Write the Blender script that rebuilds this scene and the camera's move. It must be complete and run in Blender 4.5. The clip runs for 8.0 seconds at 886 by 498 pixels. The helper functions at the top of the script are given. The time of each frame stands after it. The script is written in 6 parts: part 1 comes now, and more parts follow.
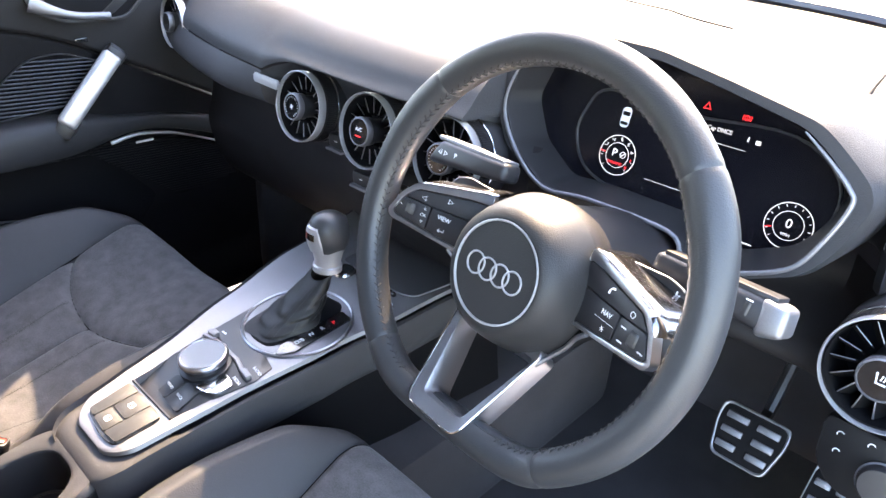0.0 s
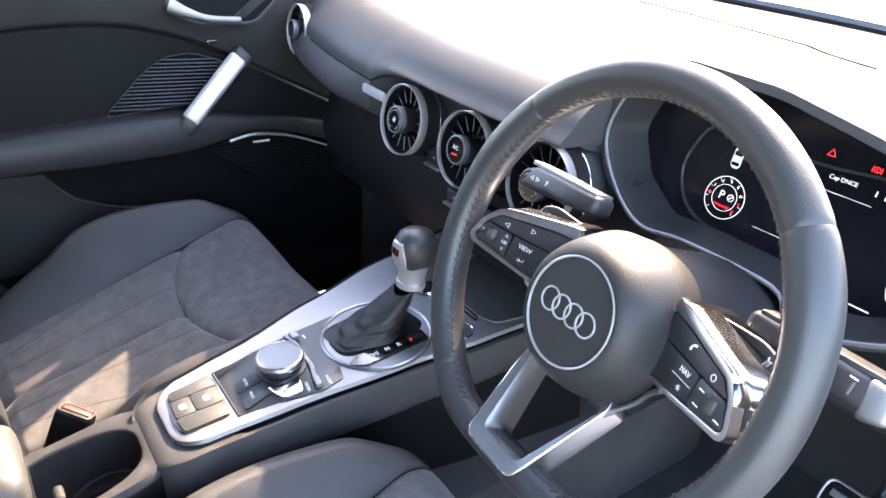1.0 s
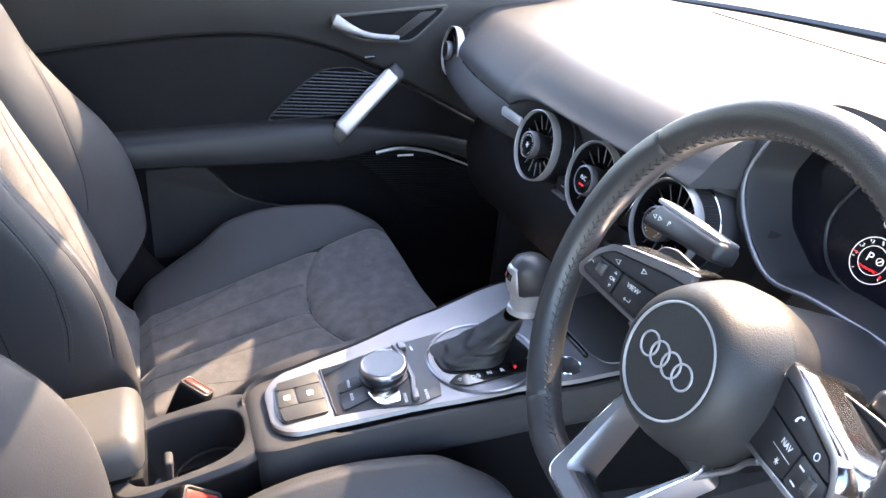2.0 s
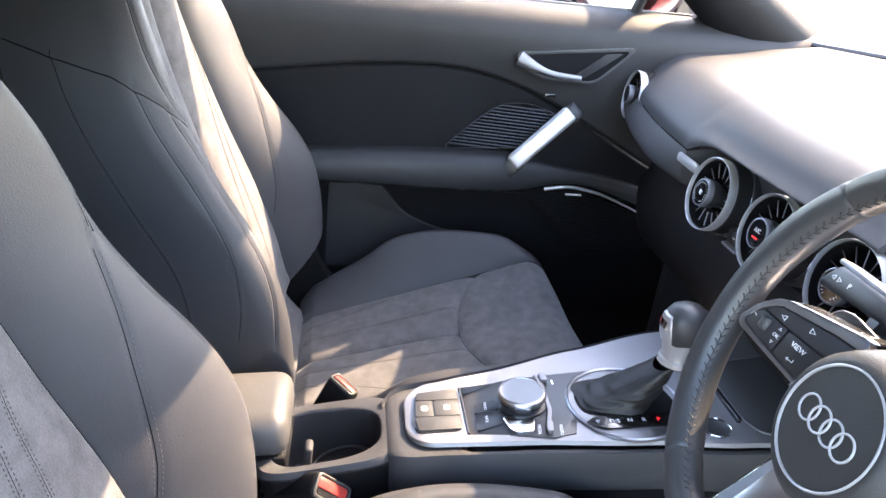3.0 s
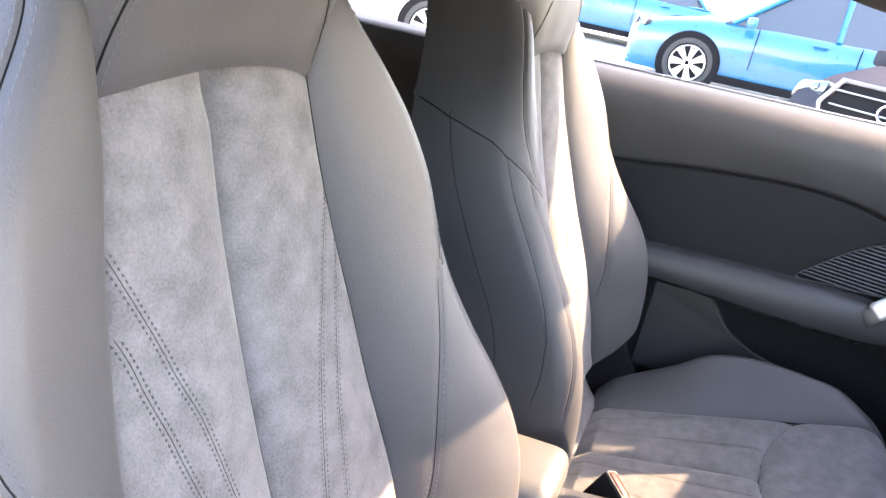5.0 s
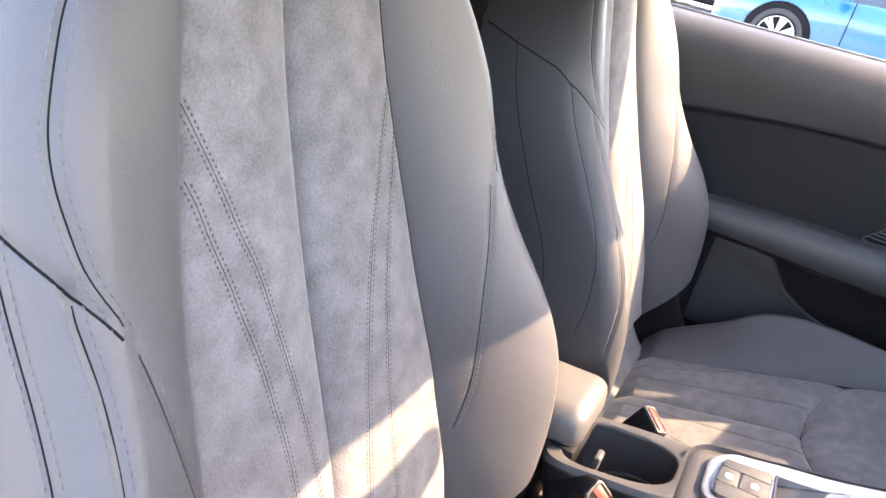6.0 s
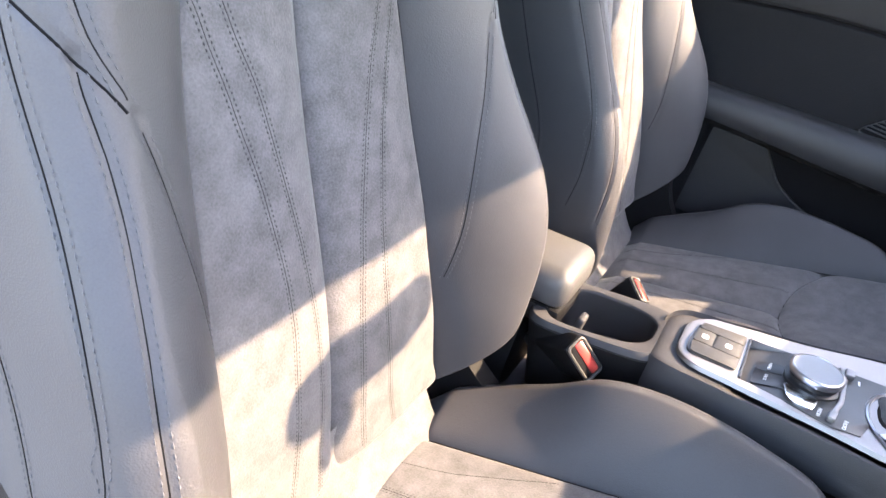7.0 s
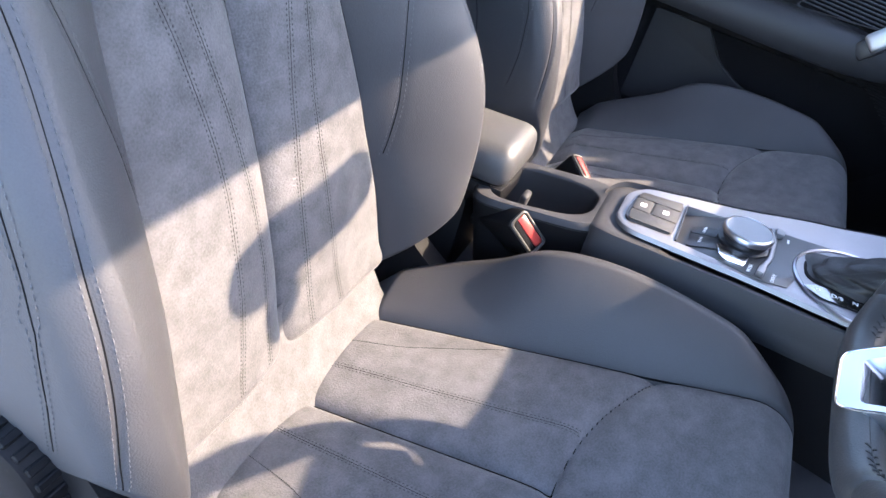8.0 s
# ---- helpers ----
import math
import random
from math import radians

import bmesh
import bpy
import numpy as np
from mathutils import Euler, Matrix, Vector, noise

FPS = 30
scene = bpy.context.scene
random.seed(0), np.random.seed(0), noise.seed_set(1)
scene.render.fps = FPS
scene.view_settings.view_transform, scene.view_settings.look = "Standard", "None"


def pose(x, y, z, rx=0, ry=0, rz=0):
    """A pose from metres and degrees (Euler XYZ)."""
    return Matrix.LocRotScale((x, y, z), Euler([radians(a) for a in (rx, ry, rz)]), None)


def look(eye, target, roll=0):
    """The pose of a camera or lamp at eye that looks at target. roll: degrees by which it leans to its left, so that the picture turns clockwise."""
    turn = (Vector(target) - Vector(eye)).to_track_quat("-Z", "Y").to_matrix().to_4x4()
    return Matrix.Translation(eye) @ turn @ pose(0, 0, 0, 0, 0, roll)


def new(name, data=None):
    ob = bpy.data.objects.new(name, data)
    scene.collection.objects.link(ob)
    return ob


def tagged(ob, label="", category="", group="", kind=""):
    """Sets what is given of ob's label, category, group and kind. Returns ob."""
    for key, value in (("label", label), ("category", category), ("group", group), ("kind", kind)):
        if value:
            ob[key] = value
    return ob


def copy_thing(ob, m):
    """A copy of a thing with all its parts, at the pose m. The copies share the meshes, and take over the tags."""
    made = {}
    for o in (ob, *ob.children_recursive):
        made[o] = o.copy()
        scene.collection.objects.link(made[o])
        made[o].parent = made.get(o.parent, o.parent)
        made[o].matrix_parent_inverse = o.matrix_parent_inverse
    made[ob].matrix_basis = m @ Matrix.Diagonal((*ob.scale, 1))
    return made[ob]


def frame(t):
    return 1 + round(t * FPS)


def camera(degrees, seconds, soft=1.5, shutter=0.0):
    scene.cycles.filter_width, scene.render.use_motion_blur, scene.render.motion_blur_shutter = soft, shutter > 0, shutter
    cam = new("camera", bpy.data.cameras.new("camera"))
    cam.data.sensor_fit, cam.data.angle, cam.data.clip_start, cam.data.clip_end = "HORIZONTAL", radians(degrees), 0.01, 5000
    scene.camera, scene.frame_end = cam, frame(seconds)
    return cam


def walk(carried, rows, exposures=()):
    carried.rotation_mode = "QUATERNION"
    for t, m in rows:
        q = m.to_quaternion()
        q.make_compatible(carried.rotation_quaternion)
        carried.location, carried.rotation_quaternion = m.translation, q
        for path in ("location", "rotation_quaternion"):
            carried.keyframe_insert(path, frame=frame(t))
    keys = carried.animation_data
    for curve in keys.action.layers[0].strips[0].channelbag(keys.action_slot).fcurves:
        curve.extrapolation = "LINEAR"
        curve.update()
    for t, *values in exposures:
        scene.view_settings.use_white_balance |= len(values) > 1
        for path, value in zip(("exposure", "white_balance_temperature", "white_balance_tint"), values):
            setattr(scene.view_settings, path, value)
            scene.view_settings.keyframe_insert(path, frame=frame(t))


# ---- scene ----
cam = camera(64.1, 8.0)
PATH = [
    (0, (0.67, -0.397, 0.958), (-0.521, 0.899, 0.009), 3.4),
    (0.5, (0.671, -0.374, 0.958), (-0.625, 0.825, 0.018), 4.0),
    (1, (0.671, -0.356, 0.957), (-0.741, 0.714, 0.028), 4.5),
    (2.5, (0.698, -0.313, 0.95), (-1.031, 0.197, 0.082), 5.8),
    (3, (0.705, -0.317, 0.941), (-1.092, -0.031, 0.113), 6.5),
    (3.5, (0.705, -0.336, 0.94), (-1.135, -0.289, 0.157), 7.3),
    (4, (0.686, -0.376, 0.939), (-1.161, -0.572, 0.199), 8.5),
    (4.5, (0.687, -0.38, 0.94), (-1.131, -0.825, 0.236), 9.6),
    (4.7, (0.702, -0.354, 0.942), (-1.094, -0.887, 0.243), 10.0),
    (5.8, (0.744, -0.294, 0.904), (-0.934, -1.024, 0.097), 13.1),
    (6, (0.75, -0.289, 0.896), (-0.909, -1.015, 0.048), 13.8),
    (6.5, (0.766, -0.27, 0.875), (-0.848, -0.958, -0.085), 15.5),
    (7, (0.78, -0.257, 0.854), (-0.802, -0.87, -0.205), 16.8),
    (7.5, (0.79, -0.237, 0.838), (-0.765, -0.752, -0.309), 17.5),
    (8, (0.791, -0.22, 0.828), (-0.74, -0.631, -0.391), 17.5),
]
walk(cam, [(t, look(eye, target, roll)) for t, eye, target, roll in PATH],
     [(0.0, 3.70, 7650, 14), (0.5, 4.02, 7800, 14), (1.0, 3.70, 7550, 14), (2.5, 3.52, 7300, 13), (3.5, 3.96, 7900, 15), (4.5, 4.20, 8150, 17), (6.0, 3.98, 8150, 18), (7.0, 3.68, 7600, 15), (8.0, 3.28, 6450, 13)])

# ---------------------------------------------------------------- light
SUN_TO = Vector((-0.53, 1.0, 1.0)).normalized()
world = bpy.data.worlds.new("world")
scene.world = world
world.use_nodes = True
wn = world.node_tree.nodes
sky = wn.new("ShaderNodeTexSky")
sky.sky_type, sky.sun_disc = "NISHITA", False
sky.sun_elevation = math.asin(SUN_TO.z)
sky.sun_rotation = math.atan2(SUN_TO.x, SUN_TO.y)
world.node_tree.links.new(sky.outputs[0], wn["Background"].inputs[0])
wn["Background"].inputs[1].default_value = 0.24
sun_data = bpy.data.lights.new("sun", "SUN")
sun_data.energy, sun_data.angle, sun_data.color = 2.9, radians(0.6), (1.0, 0.80, 0.58)
sun = new("sun", sun_data)
sun.matrix_world = look(tuple(SUN_TO * 10), (0, 0, 0))
sky.dust_density, sky.ozone_density = 1.1, 1.8


# ---------------------------------------------------------------- materials
def material(name, color, rough=0.5, metal=0.0, grain=0.0, grain_size=400.0, bump=0.0, stains=0.0, stain_size=9.0,
             sheen=0.0, coat=0.0, spec=0.5, cells=False, emit=None, alpha_glass=False):
    m = bpy.data.materials.new(name)
    m.use_nodes = True
    nt = m.node_tree
    b = nt.nodes["Principled BSDF"]
    b.inputs["Roughness"].default_value = rough
    b.inputs["Metallic"].default_value = metal
    b.inputs["Specular IOR Level"].default_value = spec
    b.inputs["Sheen Weight"].default_value = sheen
    b.inputs["Sheen Roughness"].default_value = 0.4
    b.inputs["Coat Weight"].default_value = coat
    b.inputs["Coat Roughness"].default_value = 0.08
    b.inputs["Base Color"].default_value = (*color, 1)
    tc = nt.nodes.new("ShaderNodeTexCoord")
    if grain or stains:
        fine = nt.nodes.new("ShaderNodeTexNoise")
        fine.inputs["Scale"].default_value, fine.inputs["Detail"].default_value = grain_size, 3
        wide = nt.nodes.new("ShaderNodeTexNoise")
        wide.inputs["Scale"].default_value, wide.inputs["Detail"].default_value = stain_size, 7
        nt.links.new(tc.outputs["Object"], fine.inputs["Vector"])
        nt.links.new(tc.outputs["Object"], wide.inputs["Vector"])
        mul = nt.nodes.new("ShaderNodeMath")
        mul.operation, mul.inputs[1].default_value = "MULTIPLY_ADD", grain
        base = nt.nodes.new("ShaderNodeMath")
        base.operation, base.inputs[1].default_value, base.inputs[2].default_value = "MULTIPLY_ADD", stains, 1 - (grain + stains) / 2
        spread = nt.nodes.new("ShaderNodeMapRange")
        spread.inputs["From Min"].default_value, spread.inputs["From Max"].default_value = 0.32, 0.68
        nt.links.new(wide.outputs["Fac"], spread.inputs["Value"])
        nt.links.new(spread.outputs[0], base.inputs[0])
        nt.links.new(fine.outputs["Fac"], mul.inputs[0])
        nt.links.new(base.outputs[0], mul.inputs[2])
        mix = nt.nodes.new("ShaderNodeVectorMath")
        mix.operation = "SCALE"
        mix.inputs[0].default_value = color
        nt.links.new(mul.outputs[0], mix.inputs["Scale"])
        nt.links.new(mix.outputs[0], b.inputs["Base Color"])
        ro = nt.nodes.new("ShaderNodeMath")
        ro.operation, ro.inputs[1].default_value, ro.inputs[2].default_value = "MULTIPLY_ADD", 0.16, rough - 0.08
        ro.use_clamp = True
        nt.links.new(wide.outputs["Fac"], ro.inputs[0])
        nt.links.new(ro.outputs[0], b.inputs["Roughness"])
    if bump:
        bn = nt.nodes.new("ShaderNodeBump")
        bn.inputs["Strength"].default_value, bn.inputs["Distance"].default_value = bump, 0.0006
        if cells:
            tex = nt.nodes.new("ShaderNodeTexVoronoi")
            tex.feature = "SMOOTH_F1"
            tex.inputs["Scale"].default_value = grain_size
            out = tex.outputs["Distance"]
        else:
            tex = nt.nodes.new("ShaderNodeTexNoise")
            tex.inputs["Scale"].default_value, tex.inputs["Detail"].default_value = grain_size, 2
            out = tex.outputs["Fac"]
        nt.links.new(tc.outputs["Object"], tex.inputs["Vector"])
        nt.links.new(out, bn.inputs["Height"])
        nt.links.new(bn.outputs[0], b.inputs["Normal"])
    if emit:
        b.inputs["Emission Color"].default_value = (*emit[:3], 1)
        b.inputs["Emission Strength"].default_value = emit[3]
    if alpha_glass:
        b.inputs["Transmission Weight"].default_value = 1.0
        b.inputs["IOR"].default_value = 1.02
    return m


LEATHER = material("leather", (0.035, 0.0347, 0.0375), 0.55, grain=0.28, grain_size=820, bump=0.28, stains=0.22, stain_size=8, cells=True, spec=0.36)
LEATHER_SMOOTH = material("smooth_leather", (0.026, 0.027, 0.029), 0.42, grain=0.3, grain_size=900, bump=0.25, stains=0.2, stain_size=8, cells=True)
SUEDE = material("suede", (0.086, 0.0838, 0.0865), 0.95, grain=0.75, grain_size=520, bump=0.9, stains=0.38, stain_size=46, sheen=0.14, spec=0.1)
THREAD = material("thread", (0.046, 0.0455, 0.049), 0.8)
THREAD_GREY = material("grey_thread", (0.026, 0.026, 0.028), 0.8)
CONSOLE_SKIN = material("console_skin", (0.034, 0.034, 0.037), 0.6, spec=0.25, grain=0.3, grain_size=1000, bump=0.3, stains=0.25, cells=True)
GAITER = material("gaiter_leather", (0.013, 0.013, 0.0138), 0.5, spec=0.4, grain=0.4, grain_size=1100, bump=0.4, stains=0.3, cells=True)
AIRBAG = material("airbag_skin", (0.021, 0.0208, 0.0212), 0.5, spec=0.3, grain=0.3, grain_size=900, bump=0.3, stains=0.2, cells=True)
THREAD_DARK = material("dark_thread", (0.02, 0.02, 0.02), 0.8)
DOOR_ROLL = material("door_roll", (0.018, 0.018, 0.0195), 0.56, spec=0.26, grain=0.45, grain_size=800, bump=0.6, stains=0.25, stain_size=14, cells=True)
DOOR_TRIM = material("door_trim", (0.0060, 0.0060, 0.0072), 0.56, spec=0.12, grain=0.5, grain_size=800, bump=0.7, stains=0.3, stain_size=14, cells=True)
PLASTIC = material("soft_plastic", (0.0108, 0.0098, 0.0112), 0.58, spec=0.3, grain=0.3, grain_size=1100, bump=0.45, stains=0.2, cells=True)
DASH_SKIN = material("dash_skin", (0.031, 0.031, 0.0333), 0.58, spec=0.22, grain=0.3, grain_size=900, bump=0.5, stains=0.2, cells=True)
HARD = material("hard_plastic", (0.016, 0.016, 0.018), 0.42, grain=0.2, grain_size=600, bump=0.12, stains=0.2)
GLOSS = material("gloss_black", (0.008, 0.008, 0.009), 0.12, stains=0.1, grain=0.05, coat=0.5)
BLACK_PLASTIC = material("black_plastic", (0.0045, 0.0045, 0.0052), 0.55, spec=0.14, grain=0.3, grain_size=1000, bump=0.3, stains=0.25)
ARM_LEATHER = material("armrest_leather", (0.046, 0.046, 0.048), 0.5, grain=0.3, grain_size=1000, bump=0.35, stains=0.2, cells=True)
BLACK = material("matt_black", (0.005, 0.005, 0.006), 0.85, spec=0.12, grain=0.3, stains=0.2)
SILVER = material("satin_aluminium", (0.235, 0.236, 0.25), 0.55, metal=1.0, grain=0.25, grain_size=900, stains=0.08)
SATIN_RING = material("bright_satin_silver", (0.44, 0.44, 0.45), 0.38, metal=0.6, grain=0.05, stains=0.05)
DARK_CHROME = material("dark_chrome", (0.34, 0.34, 0.36), 0.16, metal=1.0, grain=0.03, stains=0.05)
POLISHED = material("polished_silver", (0.44, 0.44, 0.46), 0.34, metal=1.0, grain=0.04, grain_size=900, stains=0.08)
CHROME = material("chrome", (0.75, 0.75, 0.77), 0.14, metal=1.0, grain=0.03, stains=0.05)
CARPET = material("carpet", (0.046, 0.041, 0.044), 1.0, grain=0.8, grain_size=1200, bump=1.0, stains=0.4)
ICON = material("icon_white", (0.7, 0.7, 0.7), 0.6)
SCREEN = material("screen", (0.004, 0.004, 0.006), 0.16, spec=0.22, stains=0.05, grain=0.02)
LIT_WHITE = material("lit_white", (0.5, 0.5, 0.5), 0.5, emit=(1, 1, 1, 0.07))
LIT_RED = material("lit_red", (0.5, 0.02, 0.02), 0.5, emit=(1, 0.02, 0.03, 0.11))
GLASS = material("glass", (1, 1, 1), 0.0, alpha_glass=True)
MIRROR = material("mirror", (0.9, 0.9, 0.9), 0.02, metal=1.0)
RED_PLASTIC = material("red_plastic", (0.30, 0.036, 0.03), 0.35, stains=0.1, grain=0.1)
# the car's red darkened, with the mirror rim's shade in the colour
SHADED_RED = material("shaded_red_paint", (0.030, 0.004, 0.006), 0.5, spec=0.15, stains=0.05, grain=0.03)
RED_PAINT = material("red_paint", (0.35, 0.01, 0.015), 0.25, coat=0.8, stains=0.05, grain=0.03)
BLUE_PAINT = material("blue_paint", (0.0012, 0.085, 0.185), 0.30, coat=0.6, spec=0.4, stains=0.08, grain=0.03)
GREY_PAINT = material("grey_paint", (0.028, 0.0285, 0.035), 0.5, spec=0.0, stains=0.08, grain=0.03)
WHITE_PAINT = material("white_paint", (0.55, 0.55, 0.55), 0.4, coat=0.2, stains=0.06, grain=0.03)
TYRE = material("tyre", (0.02, 0.02, 0.02), 0.85, grain=0.3, stains=0.3)
ALLOY = material("alloy", (0.6, 0.6, 0.62), 0.3, metal=0.9)
CAR_GLASS = material("tinted_glass", (0.02, 0.025, 0.03), 0.06, coat=0.5)
ASPHALT = material("ground", (0.28, 0.278, 0.272), 0.9, grain=0.3, grain_size=60, bump=0.3, stains=0.4, stain_size=0.4)
KEY = material("key_plastic", (0.026, 0.0255, 0.025), 0.55, grain=0.2, grain_size=900, bump=0.2, stains=0.2)
HEADLINER = material("headliner", (0.025, 0.025, 0.027), 0.95, grain=0.3, grain_size=800, stains=0.2)


# ---------------------------------------------------------------- mesh helpers
def part(name, bm, mat, parent=None, label="", smooth=True, kind=""):
    bmesh.ops.recalc_face_normals(bm, faces=bm.faces)
    me = bpy.data.meshes.new(name)
    bm.to_mesh(me)
    bm.free()
    if smooth:
        me.shade_smooth()
        me.set_sharp_from_angle(angle=radians(40))
    me.materials.append(mat)
    ob = new(name, me)
    if parent is not None:
        ob.parent = parent
    return tagged(ob, label, kind=kind)


def thing(name, place, label, category, group="", kind="", m=None):
    ob = new(name)
    ob.empty_display_size = 0.05
    ob.matrix_world = m if m is not None else Matrix.Translation(place)
    tagged(ob, label, category, group, kind)
    return ob


def grid(f, us, vs, close_u=False, bm=None):
    bm = bm or bmesh.new()
    rows = [[bm.verts.new(f(u, v)) for u in us] for v in vs]
    n = len(us)
    for a, b in zip(rows, rows[1:]):
        for i in range(n if close_u else n - 1):
            j = (i + 1) % n
            bm.faces.new((a[i], a[j], b[j], b[i]))
    return bm, rows


def span(a, b, n):
    return [a + (b - a) * i / (n - 1) for i in range(n)]


def box(size, at=(0, 0, 0), bevel=0.0, seg=2, bm=None, rot=None):
    bm = bm or bmesh.new()
    m = Matrix.Translation(at) @ (rot or Matrix()) @ Matrix.Diagonal((*size, 1))
    res = bmesh.ops.create_cube(bm, size=1, matrix=m)
    if bevel:
        es = list({e for v in res["verts"] for e in v.link_edges})
        bmesh.ops.bevel(bm, geom=es, offset=bevel, segments=seg, affect="EDGES", profile=0.5)
    return bm


def catmull(pts, n, closed=False):
    """A smooth line through the points, n steps for each stretch."""
    pts = [Vector(p) for p in pts]
    out, k = [], len(pts)
    for i in range(k if closed else k - 1):
        if closed:
            p0, p1, p2, p3 = pts[i - 1], pts[i], pts[(i + 1) % k], pts[(i + 2) % k]
        else:
            p0, p1, p2, p3 = pts[max(i - 1, 0)], pts[i], pts[i + 1], pts[min(i + 2, k - 1)]
        for j in range(n):
            t = j / n
            out.append(0.5 * (2 * p1 + (p2 - p0) * t + (2 * p0 - 5 * p1 + 4 * p2 - p3) * t * t + (3 * p1 - p0 - 3 * p2 + p3) * t ** 3))
    if not closed:
        out.append(pts[-1])
    return out


def tube(path, radius, sides=10, closed=False, flat=1.0, up=(0, 0, 1), bm=None, caps=True):
    """A round bar along a line; radius a number or a function of 0..1; flat squeezes it along up."""
    bm = bm or bmesh.new()
    n = len(path)
    rings = []
    for i, p in enumerate(path):
        p = Vector(p)
        a = Vector(path[i - 1] if (i or closed) else path[0])
        b = Vector(path[(i + 1) % n] if (i < n - 1 or closed) else path[-1])
        d = (b - a).normalized()
        side = d.cross(Vector(up))
        side = side.normalized() if side.length > 1e-6 else Vector((1, 0, 0))
        top = side.cross(d).normalized()
        r = radius(i / (n - 1)) if callable(radius) else radius
        rings.append([bm.verts.new(p + side * r * math.cos(t) + top * r * flat * math.sin(t)) for t in [2 * math.pi * k / sides for k in range(sides)]])
    for i in range(n if closed else n - 1):
        a, b = rings[i], rings[(i + 1) % n]
        for k in range(sides):
            bm.faces.new((a[k], a[(k + 1) % sides], b[(k + 1) % sides], b[k]))
    if caps and not closed:
        bm.faces.new(rings[0])
        bm.faces.new(rings[-1])
    return bm


def lathe(profile, sides=32, m=None, bm=None, cap=True):
    """Turns (radius, height) pairs about the local z axis."""
    bm = bm or bmesh.new()
    m = m or Matrix()
    rings = [[bm.verts.new(m @ Vector((r * math.cos(2 * math.pi * k / sides), r * math.sin(2 * math.pi * k / sides), z))) for k in range(sides)] for r, z in profile]
    for a, b in zip(rings, rings[1:]):
        for k in range(sides):
            bm.faces.new((a[k], a[(k + 1) % sides], b[(k + 1) % sides], b[k]))
    if cap:
        bm.faces.new(rings[0])
        bm.faces.new(rings[-1])
    return bm


def plate(outline, depth, m=None, bevel=0.0, seg=2, bm=None):
    """A flat outline in the local xy plane, with a thickness down from z = 0."""
    bm = bm or bmesh.new()
    m = m or Matrix()
    top = [bm.verts.new(m @ Vector((p[0], p[1], 0))) for p in outline]
    low = [bm.verts.new(m @ Vector((p[0], p[1], -depth))) for p in outline]
    f = bm.faces.new(top)
    bm.faces.new(low[::-1])
    n = len(top)
    for i in range(n):
        bm.faces.new((top[i], low[i], low[(i + 1) % n], top[(i + 1) % n]))
    if bevel:
        bmesh.ops.bevel(bm, geom=list(f.edges), offset=bevel, segments=seg, affect="EDGES", profile=0.5)
    return bm


def band(outer, inner, depth, m=None, bm=None, rise=0.0):
    """A flat frame between two outlines of equal count."""
    bm = bm or bmesh.new()
    m = m or Matrix()
    n = len(outer)
    mid = [((a[0] + b[0]) / 2, (a[1] + b[1]) / 2) for a, b in zip(outer, inner)]
    loops = [(outer, -depth), (outer, 0), (mid, rise), (inner, 0), (inner, -depth)]
    vs = [[bm.verts.new(m @ Vector((p[0], p[1], z))) for p in o] for o, z in loops]
    for a, b in zip(vs, vs[1:] + vs[:1]):
        for i in range(n):
            bm.faces.new((a[i], a[(i + 1) % n], b[(i + 1) % n], b[i]))
    return bm


def hoops(loops, bm=None, fill=False):
    bm = bm or bmesh.new()
    vs = [[bm.verts.new(p) for p in lp] for lp in loops]
    n = len(vs[0])
    for a, b in zip(vs, vs[1:]):
        for i in range(n):
            bm.faces.new((a[i], a[(i + 1) % n], b[(i + 1) % n], b[i]))
    if fill:
        bm.faces.new(vs[-1])
    return bm


def rounded(w, h, r, n=5, cx=0.0, cy=0.0):
    """A rectangle outline with rounded corners."""
    out = []
    for sx, sy, a in ((1, 1, 0), (-1, 1, 90), (-1, -1, 180), (1, -1, 270)):
        for k in range(n + 1):
            t = radians(a + 90 * k / n)
            out.append((cx + sx * (w / 2 - r) + r * math.cos(t), cy + sy * (h / 2 - r) + r * math.sin(t)))
    return out


def circle(r, n=32, cx=0.0, cy=0.0, sy=1.0):
    return [(cx + r * math.cos(2 * math.pi * k / n), cy + sy * r * math.sin(2 * math.pi * k / n)) for k in range(n)]


def rounded_poly(pts, r, n=4):
    """Rounds the corners of an outline."""
    out, k = [], len(pts)
    for i in range(k):
        p, a, b = Vector(pts[i]).to_2d(), Vector(pts[i - 1]).to_2d(), Vector(pts[(i + 1) % k]).to_2d()
        da, db = a - p, b - p
        ra = min(r, da.length * 0.45, db.length * 0.45)
        p0, p1 = p + da.normalized() * ra, p + db.normalized() * ra
        for j in range(n + 1):
            t = j / n
            q = p0 * (1 - t) ** 2 + p * 2 * t * (1 - t) + p1 * t * t
            out.append((q.x, q.y))
    return out


def axes(at, x, z):
    """A pose at a place with the local x and z axes along the given ways."""
    z = Vector(z).normalized()
    x = Vector(x)
    x = (x - z * x.dot(z)).normalized()
    y = z.cross(x)
    m = Matrix((x, y, z)).transposed().to_4x4()
    return Matrix.Translation(at) @ m


def lerp_table(table, s):
    """Smooth value from (s, value) pairs."""
    if s <= table[0][0]:
        return table[0][1]
    for (a, va), (b, vb) in zip(table, table[1:]):
        if s <= b:
            t = (s - a) / (b - a)
            t = t * t * (3 - 2 * t) * 0.6 + t * 0.4
            return va + (vb - va) * t
    return table[-1][1]


